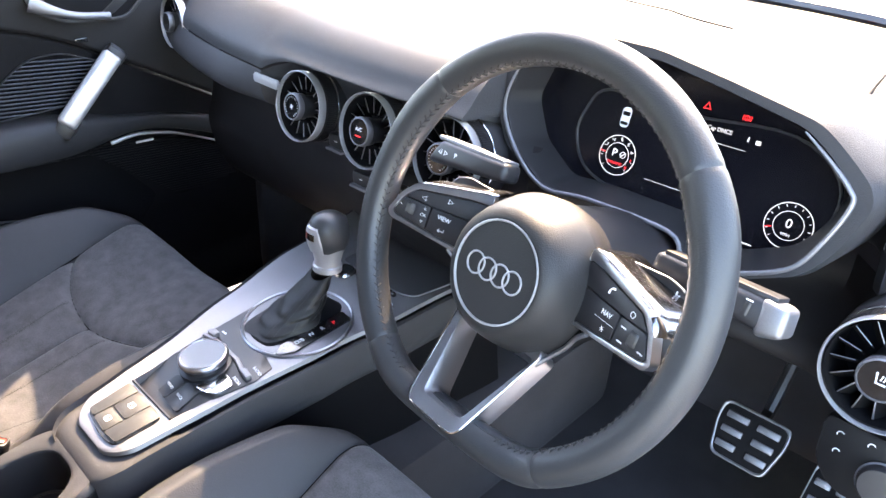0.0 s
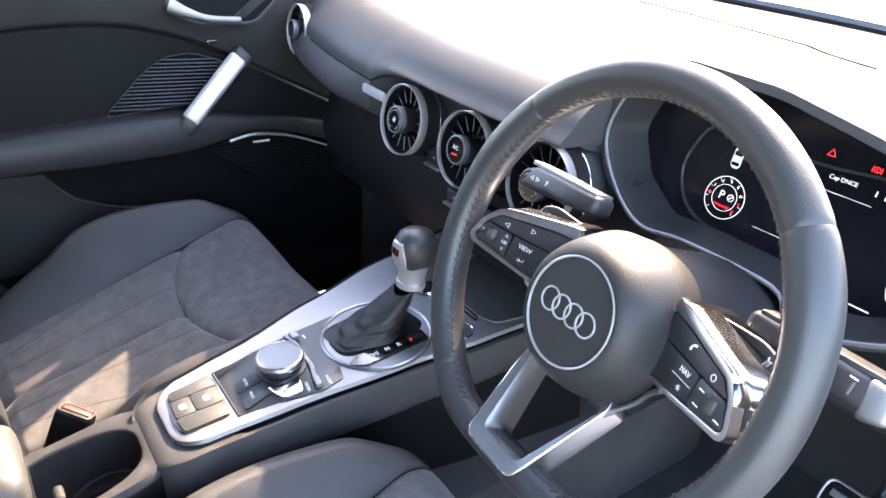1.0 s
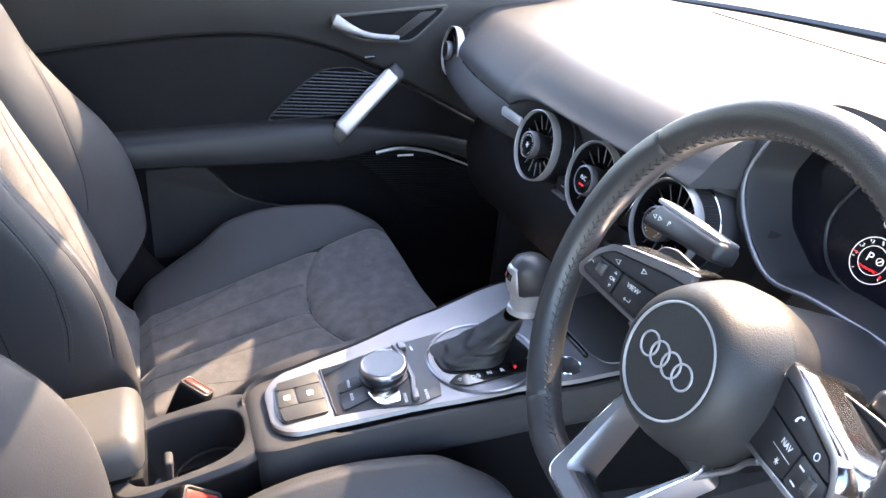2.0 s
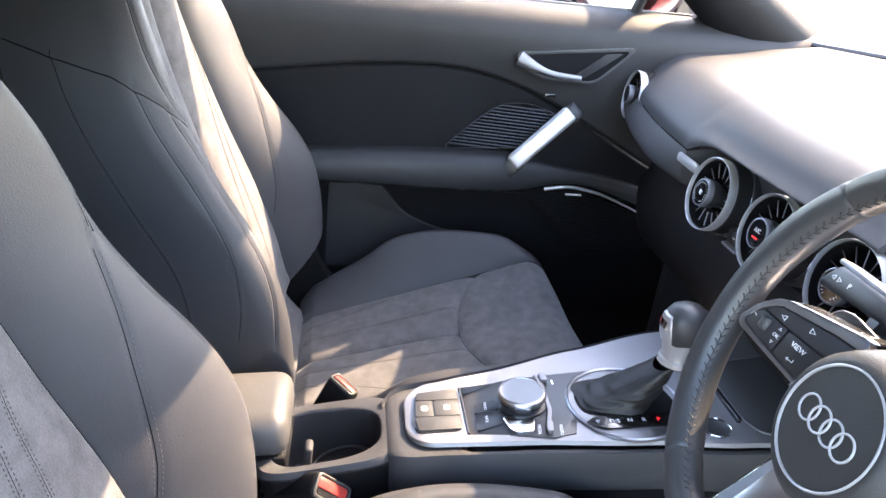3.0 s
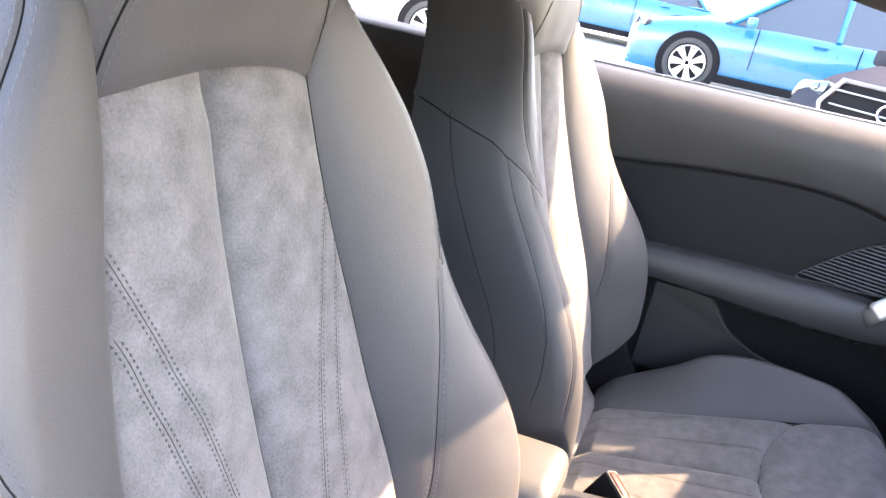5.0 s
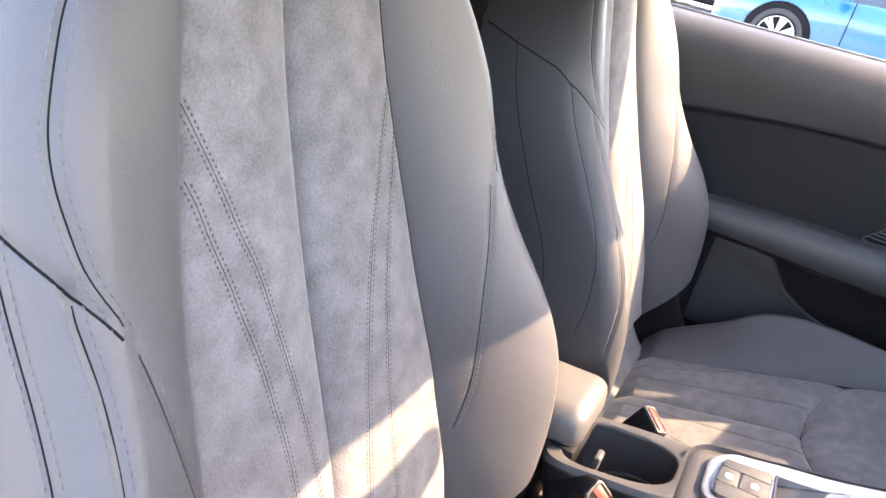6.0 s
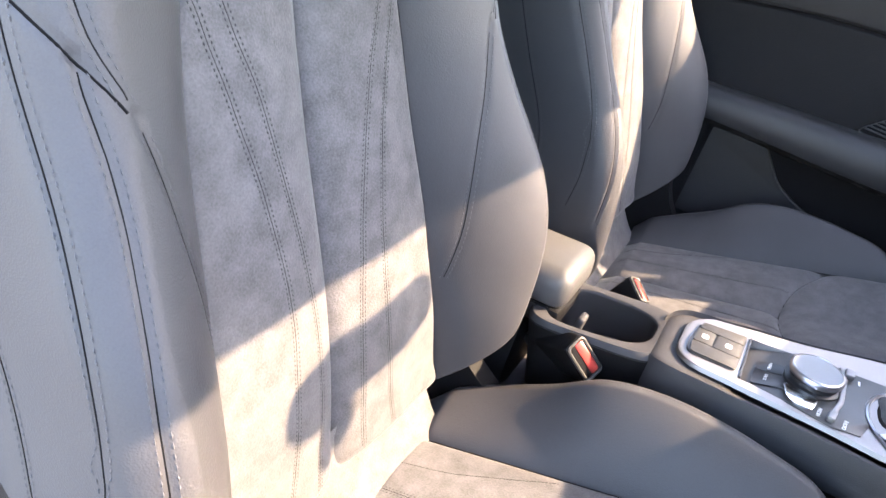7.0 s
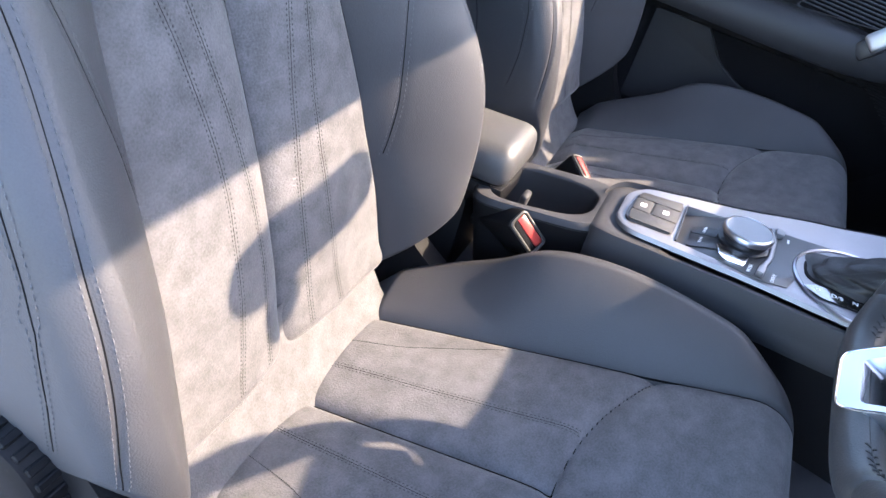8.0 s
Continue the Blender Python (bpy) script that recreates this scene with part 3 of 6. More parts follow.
    seam_line(back_point, [(0.0, s) for s in span(0.02, 0.61, 120)], backrest, 0.0014)
    # flap between backrest and cushion
    def flap(u, v):
        p = BACK_O + Vector((0, -0.026 + 0.058 * v * v, 0.070 - 0.114 * v))
        return Vector((0.172 * u, p.y, p.z))
    part("rear_flap", grid(flap, span(-1, 1, 20), span(0, 1, 8))[0], SUEDE, seat)
    # base under the cushion
    bm = box((0.40, 0.46, 0.12), (0, -0.20, 0.135), 0.02)
    for sx in (-0.17, 0.17):
        box((0.035, 0.50, 0.07), (sx, -0.20, 0.035), 0.008, bm=bm)
    part("seat_base", bm, HARD, seat, "black plastic seat base on rails")
    # plastic side cover with the recline wheel
    for sx in (-1, 1):
        tall = [(-0.385, 0.30), (-0.415, 0.385), (-0.44, 0.422), (-0.475, 0.442), (-0.53, 0.448), (-0.60, 0.43)] if sx > 0 else [(-0.44, 0.30), (-0.49, 0.40), (-0.58, 0.41)]
        bm = plate(rounded_poly([(-0.60, 0.10), (-0.08, 0.12), (-0.06, 0.19), (-0.32, 0.225)] + tall + [(-0.62, 0.30)], 0.03), 0.03,
                   Matrix.Translation((sx * 0.256, 0, 0)) @ Matrix(((0, 0, sx, 0), (1, 0, 0, 0), (0, 1, 0, 0), (0, 0, 0, 1))), 0.008)
        part("side_cover", bm, BLACK_PLASTIC, seat, "black plastic seat side cover")
    prof = [(0.0, 0.0), (0.040, 0.0), (0.046, -0.004), (0.050, -0.030)]
    bm = lathe(prof, 40, axes((0.278, -0.500, 0.378), (0, 1, 0), (1, 0, 0)), cap=False)
    knob = part("recline_wheel", bm, BLACK_PLASTIC, seat, "ribbed black plastic recline wheel")
    rib = box((0.020, 0.004, 0.006), bevel=0.001, seg=1)
    rib_me = bpy.data.meshes.new("rib")
    rib.to_mesh(rib_me)
    rib_me.materials.append(BLACK_PLASTIC)
    for k in range(26):
        t = 2 * math.pi * k / 26
        ob = new("rib", rib_me)
        ob.parent = knob
        ob.matrix_local = Matrix.Translation((0.262, -0.500 + 0.0485 * math.cos(t), 0.378 + 0.0485 * math.sin(t))) @ Matrix.Rotation(t, 4, "X")
    return seat


seat_driver = make_seat(0.367, "black leather front seat with grey suede insert, by the steering wheel")
seat_pass = copy_thing(seat_driver, Matrix.Translation((-0.345, 0.03, 0)))
for ob in seat_pass.children:
    if ob.name.startswith("backrest"):
        ob.matrix_basis = Matrix.Translation(BACK_O) @ Matrix.Rotation(radians(-2.5), 4, "Z") @ Matrix.Rotation(radians(2.0), 4, "X") @ Matrix.Translation(-BACK_O)
    elif ob.name.startswith("cushion"):
        ob.matrix_basis = Matrix.Translation((0, 0.034, 0))
    elif ob.name.startswith(("side_cover", "recline_wheel")):
        ob.matrix_basis = Matrix.Diagonal((-1, 1, 1, 1))
# its inner flank reaches further down beside the armrest
for ob in seat_pass.children_recursive:
    if ob.name.startswith(("bolster", "side_panel")):
        flank = ob.data.copy()
        for v in flank.vertices:
            if v.co.x > 0.15:
                v.co.z -= 0.055 * smooth01((0.46 - v.co.z) / 0.16) * smooth01((v.co.x - 0.15) / 0.05)
        ob.data = flank
tagged(seat_pass, "black leather front passenger seat with grey suede insert")

# ---------------------------------------------------------------- steering wheel
WHEEL_M = axes((0.350, 0.036, 0.667), (1, 0, 0), (-0.07, -0.935, 0.350))
wheel = thing("steering_wheel", (0, 0, 0), "black leather flat-bottomed steering wheel with silver spokes", "steering wheel", m=WHEEL_M)
RIM_R = 0.178


def rim_path(a):
    """The rim's centre line by angle in degrees, with the flat foot."""
    x, y = RIM_R * math.cos(radians(a)), RIM_R * math.sin(radians(a))
    low = -0.164
    if y < low + 0.012:
        k = low + 0.012 - y
        y = low + 0.012 - 0.012 * (1 - math.exp(-k / 0.012))
    return Vector((x, y, 0.0))


def rim_surface(a, t):
    p = rim_path(a)
    d = (rim_path(a + 0.5) - rim_path(a - 0.5)).normalized()
    side = Vector((d.y, -d.x, 0))
    grip = math.exp(-((a - 152) / 12) ** 2) + math.exp(-((a - 28) / 12) ** 2)
    rx, rz = 0.0158 + 0.0016 * grip, 0.0172 + 0.0012 * grip
    for c in (-56, 40, 136, 230):
        g = 1 - 0.055 * math.exp(-(((a - c + 180) % 360 - 180) / 0.55) ** 2)
        rx, rz = rx * g, rz * g
    return p + side * rx * math.cos(t) + Vector((0, 0, rz * math.sin(t)))


for a0, a1 in ((40, 136), (136, 230), (230, 304), (-56, 40)):
    bm, _ = grid(lambda u, v: rim_surface(v, u), [2 * math.pi * k / 26 for k in range(26)], span(a0, a1, int((a1 - a0) * 1.2)), close_u=True)
    rim = part("rim", bm, LEATHER_SMOOTH, wheel, "black leather rim section")
    bm = bmesh.new()
    n = int((a1 - a0) * radians(1) * RIM_R / 0.0085)
    for k in range(n):
        a = a0 + (a1 - a0) * (k + 0.5) / n
        if 247 < a < 287:
            continue
        base = math.pi - 0.42
        for da, t0, t1 in ((0.9, base - 0.20, base), (-0.9, base, base + 0.20)):
            p0, p1 = rim_surface(a - da, t0), rim_surface(a + da * 0.3, t1)
            out = ((p0 + p1) / 2 - rim_path(a)).normalized()
            tube([p0 - out * 0.0003, p0 * 0.7 + p1 * 0.3 + out * 0.0006, p0 * 0.3 + p1 * 0.7 + out * 0.0006, p1 - out * 0.0003], 0.00062, 5, bm=bm)
    part("stitching", bm, THREAD_DARK, rim, smooth=False, kind="stuff")
    bm = tube([rim_surface(a, math.pi - 0.42) for a in span(a0, a1, int(a1 - a0))], 0.0004, 5)
    part("seam", bm, HARD, rim)

# hub: airbag cover with its ring and badge, turned a little with the spokes
SPIN = Matrix.Rotation(radians(-2.7), 4, "Z")
HUB_M = SPIN @ Matrix.Translation((0, -0.0165, 0))
prof = [(0.0715, -0.038), (0.0735, -0.0355), (0.0705, -0.026), (0.0668, -0.015), (0.0625, -0.0045), (0.0580, 0.0045), (0.0525, 0.0095), (0.0490, 0.0114), (0.0475, 0.0118), (0.0455, 0.0116), (0.0445, 0.0106), (0.030, 0.0116), (0.0, 0.0122)]
hub = part("airbag_cover", lathe(prof, 72, HUB_M, cap=False), AIRBAG, wheel, "round black airbag cover")
bm = lathe([(0.0443, 0.0110), (0.0446, 0.0125), (0.0453, 0.0129), (0.0461, 0.0126), (0.0464, 0.0108)], 64, HUB_M, cap=False)
part("ring", bm, SATIN_RING, hub, "thin silver ring")
for k in range(4):
    c = HUB_M @ Vector(((k - 1.5) * 0.0145, 0, 0.0128))
    bm = tube([c + Vector((0.0098 * math.cos(t), 0.0098 * math.sin(t), 0.0004 * (k % 2))) for t in [2 * math.pi * i / 28 for i in range(28)]], 0.0009, 8, closed=True, up=(0, 0, 1))
    part("badge_ring", bm, SATIN_RING, hub, "silver badge ring")

# back cover of the hub, behind a dark joint
bm = lathe([(0.050, -0.115), (0.064, -0.085), (0.0715, -0.060), (0.0728, -0.042), (0.0712, -0.0385), (0.066, -0.0380)], 56, HUB_M, cap=True)
part("hub_back", bm, PLASTIC, wheel)


def spoke(sgn):
    """Side spoke: a silver frame round a black button field."""
    o = [(0.052, 0.0345), (0.062, 0.0335), (0.134, 0.0172), (0.147, 0.0030), (0.1560, -0.0185), (0.1510, -0.0250), (0.110, -0.0282), (0.060, -0.0320)]
    i = [(0.052, 0.0250), (0.076, 0.0230), (0.131, 0.0122), (0.142, 0.0015), (0.1507, -0.0165), (0.1470, -0.0205), (0.110, -0.0242), (0.060, -0.0285)]
    outer = rounded_poly([(sgn * x, y) for x, y in o], 0.005)
    inner = rounded_poly([(sgn * x, y) for x, y in i], 0.004)
    m = SPIN @ Matrix.Translation((sgn * 0.152, 0, 0.005)) @ Matrix.Rotation(radians(-sgn * 19.3), 4, "Y") @ Matrix.Translation((-sgn * 0.152, 0, 0))
    sp = part("spoke", band(outer, inner, 0.010, m, rise=0.0006), POLISHED, wheel, "polished silver spoke frame")
    crest = [(0.052, 0.0348), (0.062, 0.0335), (0.080, 0.0295), (0.097, 0.0257), (0.114, 0.0218), (0.131, 0.0176), (0.141, 0.0100), (0.148, 0.0010)]
    bm, _ = grid(lambda a, b: m @ Vector((sgn * crest[a][0], crest[a][1] + 0.0006 + 0.0020 * b, -0.0004 - 0.050 * b)), range(8), span(0, 1, 4))
    wing = part("spoke_wing", bm, DARK_CHROME, sp, "polished silver upper spoke face")
    wing.modifiers.new("thick", "SOLIDIFY").thickness = 0.0005
    part("spoke_back", plate(rounded_poly([(sgn * x, y) for x, y in i], 0.004), 0.016, m @ Matrix.Translation((0, 0, -0.0055)), 0.001), HARD, sp)
    part("spoke_shell", plate(rounded_poly([(sgn * x * (0.985 if x > 0.1 else 1), y * 0.96) for x, y in o], 0.005), 0.026, m @ Matrix.Translation((0, 0, -0.0095)), 0.002), HARD, sp)
    cut = 0.1105
    y1 = 0.0012
    f = [[(0.056, 0.0238), (0.0755, 0.0218), (0.130, 0.0112), (0.1405, 0.0016), (0.1100, 0.0018), (0.056, 0.0045)],
         [(cut + 0.001, 0.0002), (0.1410, 0.0), (0.1492, -0.0165), (0.1465, -0.0193), (cut + 0.001, -0.0228)],
         [(0.056, 0.0030), (cut - 0.001, 0.0003), (cut - 0.001, -0.0229), (0.060, -0.0272)]]
    spots = {-1: [[(-0.121, 0.0065), (-0.093, 0.0125)], [(-0.1445, -0.010), (-0.1165, -0.0035), (-0.1165, -0.0165), (-0.1165, -0.010)], [(-0.094, -0.0055), (-0.094, -0.0165)]],
             1: [[(0.092, 0.0125), (0.122, 0.0065)], [(0.1185, -0.006), (0.1195, -0.0175), (0.143, -0.0150)], [(0.096, -0.0055), (0.097, -0.0180)]]}[sgn]
    for c, pts in enumerate(f):
        b = part("button", plate(rounded_poly([(sgn * x, y) for x, y in pts], 0.0022), 0.006, m @ Matrix.Translation((0, 0, 0.0006)), 0.0007), HARD, sp, "black plastic wheel button")
        for what, at in zip(SPOKE_MARKS[(sgn, c)], spots[c]):
            mark(b, m @ Matrix.Translation((at[0], at[1], 0.0009)), what)
    if sgn > 0:
        part("divider_line", box((0.024, 0.0004, 0.0003), (0.096, -0.0117, 0.0010)), ICON, sp).matrix_local = m
    rx, ry = (-0.132, -0.0085) if sgn < 0 else (0.131, -0.0095)
    bm = lathe([(0.0, 0.0060), (0.0050, 0.0060), (0.0058, 0.0045), (0.0058, -0.0045), (0.0050, -0.0060), (0, -0.0060)], 22, m @ Matrix.Translation((rx, ry, -0.0022)) @ Matrix.Rotation(radians(90), 4, "X"), cap=False)
    roller = part("thumb_roller", bm, HARD, sp)
    bm = bmesh.new()
    for k in range(11):
        t = radians(40 + 10 * k)
        tube([m @ Vector((rx + 0.0059 * math.cos(t), ry - 0.004, -0.0022 + 0.0059 * math.sin(t))), m @ Vector((rx + 0.0059 * math.cos(t), ry + 0.004, -0.0022 + 0.0059 * math.sin(t)))], 0.0003, 4, bm=bm)
    part("ribbing", bm, HARD, roller, smooth=False, kind="stuff")


def text_bm(body, size, m, depth=0.0002):
    cu = bpy.data.curves.new("t", "FONT")
    cu.body, cu.size, cu.align_x, cu.align_y, cu.extrude = body, size, "CENTER", "CENTER", depth
    ob = bpy.data.objects.new("t", cu)
    me = ob.to_mesh()
    bm = bmesh.new()
    bm.from_mesh(me)
    ob.to_mesh_clear()
    bpy.data.objects.remove(ob)
    bpy.data.curves.remove(cu)
    bm.transform(m)
    return bm


def lettering(body, size, m, mat, parent, label="", name="lettering"):
    return part(name, text_bm(body, size, m), mat, parent, label, smooth=False)


def mark(parent, m, what, mat=None):
    """Small printed sign: words, an outline triangle, or a bar."""
    mat = mat or ICON
    if not what:
        return
    bm = bmesh.new()
    if what in ("<", ">"):
        s = -1 if what == "<" else 1
        pts = [(s * 0.003, 0), (-s * 0.0025, 0.0026), (-s * 0.0025, -0.0026)]
        inn = [(s * 0.002, 0), (-s * 0.0019, 0.0018), (-s * 0.0019, -0.0018)]
        band(pts, inn, 0.0002, m, bm)
    elif what in ("up", "down"):
        k = 1 if what == "up" else -1
        band([(0, k * 0.0017), (-0.0015, -k * 0.001), (0.0015, -k * 0.001)], [(0, k * 0.001), (-0.0009, -k * 0.0006), (0.0009, -k * 0.0006)], 0.0002, m, bm)
    elif what == "back":
        tube([(0.0034, 0.0014, 0), (0.0034, -0.0012, 0), (-0.0030, -0.0012, 0)], 0.00035, 5, bm=bm)
        tube([(-0.0014, 0.0006, 0), (-0.0032, -0.0012, 0), (-0.0014, -0.0028, 0)], 0.00035, 5, bm=bm)
        bm.transform(m)
    elif what == "star":
        for t in (0, 60, 120):
            c, k = 0.0024 * math.cos(radians(t)), 0.0024 * math.sin(radians(t))
            tube([(c, k, 0), (-c, -k, 0)], 0.0003, 5, bm=bm)
        bm.transform(m)
    elif what == "phone":
        tube([(-0.0026, -0.0026, 0), (-0.0024, 0.0004, 0), (-0.0004, 0.0024, 0), (0.0026, 0.0026, 0)], lambda u: 0.0006 + 0.0005 * abs(2 * u - 1), 6, bm=bm)
        bm.transform(m)
    elif what == "ring":
        band(circle(0.0028, 16), circle(0.0021, 16), 0.0002, m, bm)
    elif what == "bar":
        box((0.006, 0.0012, 0.0003), (0, 0, 0), bm=bm)
        bm.transform(m)
    elif what == "arc":
        tube([(0.0028 * math.cos(t), 0.0028 * math.sin(t), 0) for t in span(0.6, 3.6, 10)], 0.0004, 5, bm=bm)
        bm.transform(m)
    else:
        bm.free()
        lettering(what, 0.0062 if what != "OK" else 0.0045, m, mat, parent)
        return
    part("icon", bm, mat, parent, smooth=False)


SPOKE_MARKS = {(-1, 0): ("<", ">"), (-1, 1): ("arc", "up", "down", "OK"), (-1, 2): ("VIEW", "back"), (1, 0): ("phone", "ring"), (1, 1): ("bar", "bar", "bar"), (1, 2): ("NAV", "star")}
spoke(-1)
spoke(1)
# lower double spoke, rising from the flat foot back to the hub
LOW_M = SPIN @ Matrix.Translation((0, -0.1555, 0.0165)) @ Matrix.Rotation(radians(-27), 4, "X")
outer = rounded_poly([(-0.053, 0.100), (-0.0385, -0.0085), (0.0265, -0.0085), (0.053, 0.100)], 0.012, 6)
inner = rounded_poly([(-0.0435, 0.088), (-0.0275, 0.0060), (0.0215, 0.0060), (0.0475, 0.088)], 0.006, 6)
well = rounded_poly([(-0.0395, 0.085), (-0.0215, 0.0150), (0.0195, 0.0150), (0.0455, 0.085)], 0.006, 6)
loops = [[LOW_M @ Vector((x, y, z)) for x, y in ring] for ring, z in ((outer, -0.030), (outer, -0.0015), ([(x * 0.985, 0.04 + (y - 0.04) * 0.985) for x, y in outer], 0.0), (inner, -0.0005), (well, -0.012), (well, -0.032))]
low = part("lower_spoke", hoops(loops), POLISHED, wheel, "satin silver lower spoke loop")
lip = tube([LOW_M @ Vector((p[0], p[1], -0.0004)) for p in outer if p[1] < 0.09], 0.0010, 8)
part("bright_edge", lip, CHROME, low, "polished silver edge")
for sgn in (-1, 1):
    lip = tube(catmull([SPIN @ Vector((sgn * u, v, w)) for u, v, w in ((0.0475, -0.083, -0.028), (0.056, -0.070, -0.031), (0.066, -0.056, -0.032), (0.074, -0.042, -0.028), (0.086, -0.031, -0.020))], 6), 0.0024, 8)
    part("arm_edge", lip, SILVER, low, "silver edge from the lower arm to the side spoke")
    outside = rounded_poly([(sgn * 0.044, -0.074), (sgn * 0.054, -0.066), (sgn * 0.074, -0.042), (sgn * 0.086, -0.033), (sgn * 0.060, 0.0), (sgn * 0.02, -0.04)], 0.004)
    part("hub_skirt", plate(outside, 0.030, SPIN @ Matrix.Translation((0, 0, -0.034)), 0.001), BLACK_PLASTIC, wheel)
# ---------------------------------------------------------------- dashboard
def dash_off(x):
    k = max(0.0, 1 - abs((x - 0.373) / 0.205) ** 8)
    return 0.32 * min(abs(x), 0.62) ** 2 - 0.034 * max(0.0, min(1.0, (-x - 0.25) / 0.35)) + 0.17 * k ** 0.7


def over_vents(x):
    return max(0.0, 1 - abs((x - 0.007) / 0.235) ** 6)


def dash_row(x):
    o, k = dash_off(x), over_vents(x)
    cowl = 0.80 - 0.5 * x * x
    mid = 0.36 + o * 0.7
    return [(cowl, 0.800), (mid + (cowl - mid) * 0.5, 0.788), (mid, 0.775), (0.275 + o * 0.9, 0.7685), (0.240 + o, 0.7645), (0.222 + o, 0.7600), (0.205 + o, 0.7515), (0.188 + o, 0.7385), (0.170 + o + 0.006 * k, 0.7215 + 0.003 * k), (0.154 + o + 0.010 * k, 0.7030 + 0.012 * k), (0.150 + o + 0.014 * k, 0.686 + 0.026 * k)]


def section(row, n):
    return catmull([(0, y, z) for y, z in row], n)


def sheet(rows_of, xs, n):
    secs = [(x, section(rows_of(x), n)) for x in xs]
    bm = bmesh.new()
    vs = [[bm.verts.new((x, p.y, p.z)) for p in s] for x, s in secs]
    for a, b in zip(vs, vs[1:]):
        for i in range(len(a) - 1):
            bm.faces.new((a[i], a[i + 1], b[i + 1], b[i]))
    return bm


dash = thing("dashboard", (0, 0.3, 0), "black soft-touch dashboard with a wing-shaped top", "dashboard")
dash.matrix_world = Matrix()
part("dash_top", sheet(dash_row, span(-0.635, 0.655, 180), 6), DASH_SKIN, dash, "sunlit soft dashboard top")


def band_row(x):
    o = dash_off(x) + 0.055 * over_vents(x)
    k = over_vents(x)
    out = smooth01((-x - 0.10) / 0.26)
    return [(0.150 + o, 0.684 + 0.024 * k), (0.155 + o - 0.013 * out, 0.672 - 0.004 * k), (0.162 + o - 0.027 * out, 0.655 - 0.005 * k), (0.172 + o - 0.036 * out, 0.638), (0.185 + o - 0.030 * out, 0.628), (0.24 + o, 0.600)]


part("dash_band", sheet(band_row, span(-0.635, 0.655, 150), 4), CONSOLE_SKIN, dash, "dark band below the dashboard top")


def low_row(x):
    o = dash_off(x)
    d = min(1.0, max(0.0, (x - 0.13) / 0.05))
    return [(0.225 + o, 0.588), (0.222 + o, 0.54), (0.25 + o * 0.5 + 0.02 * d, 0.47 + 0.01 * d), (0.34 + 0.08 * d, 0.36 + 0.09 * d), (0.50 + 0.10 * d, 0.26 + 0.16 * d), (0.75 + 0.07 * d, 0.18 + 0.20 * d)]


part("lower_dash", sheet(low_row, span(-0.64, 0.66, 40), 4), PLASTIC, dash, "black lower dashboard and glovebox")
def dash_z(x, y):
    """Height of the dashboard top at a place."""
    pts = section(dash_row(x), 6)
    for a, b in zip(pts, pts[1:]):
        if b.y <= y <= a.y:
            return a.z + (b.z - a.z) * (a.y - y) / max(a.y - b.y, 1e-6)
    return pts[0].z


# seams on the top of the dash: one across it, one down the side of the hood
for line in ([(-0.42, 0.668), (-0.18, 0.656), (0.07, 0.629), (0.27, 0.594)], [(0.478, 0.56), (0.484, 0.45), (0.490, 0.40)]):
    pts = catmull([(x, y, 0) for x, y in line], 12)
    part("seam", tube([(p.x, p.y, dash_z(p.x, p.y) + 0.0004) for p in pts], 0.0014, 6), BLACK, dash)
# silver badge strip on the band
bm = plate(rounded(0.060, 0.013, 0.003), 0.004, axes((-0.214, 0.163, 0.672), (-1, 0.12, 0.0), (0, -1, 0.1)), 0.0015)
part("badge_strip", bm, SATIN_RING, dash, "small silver badge strip")

# centre pod behind the vents
bm = box((0.44, 0.08, 0.100), (0.007, 0.265, 0.632), 0.02)
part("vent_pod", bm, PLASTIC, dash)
# switches under the middle vents
for x, z, wide in ((-0.069, 0.609, 0.036), (-0.016, 0.57, 0.040), (0.059, 0.574, 0.036)):
    bm = box((wide, 0.016, 0.020), (x, 0.185, z + 0.008), 0.004)
    b = part("switch", bm, HARD, dash, "black rocker switch with silver edge")
    part("switch_edge", box((wide * 0.95, 0.010, 0.004), (x, 0.176, z - 0.003), 0.0015), SILVER, b, "silver switch edge")
    mark(b, axes((x, 0.1768, z + 0.009), (1, 0, 0), (0, -1, 0)), "bar")


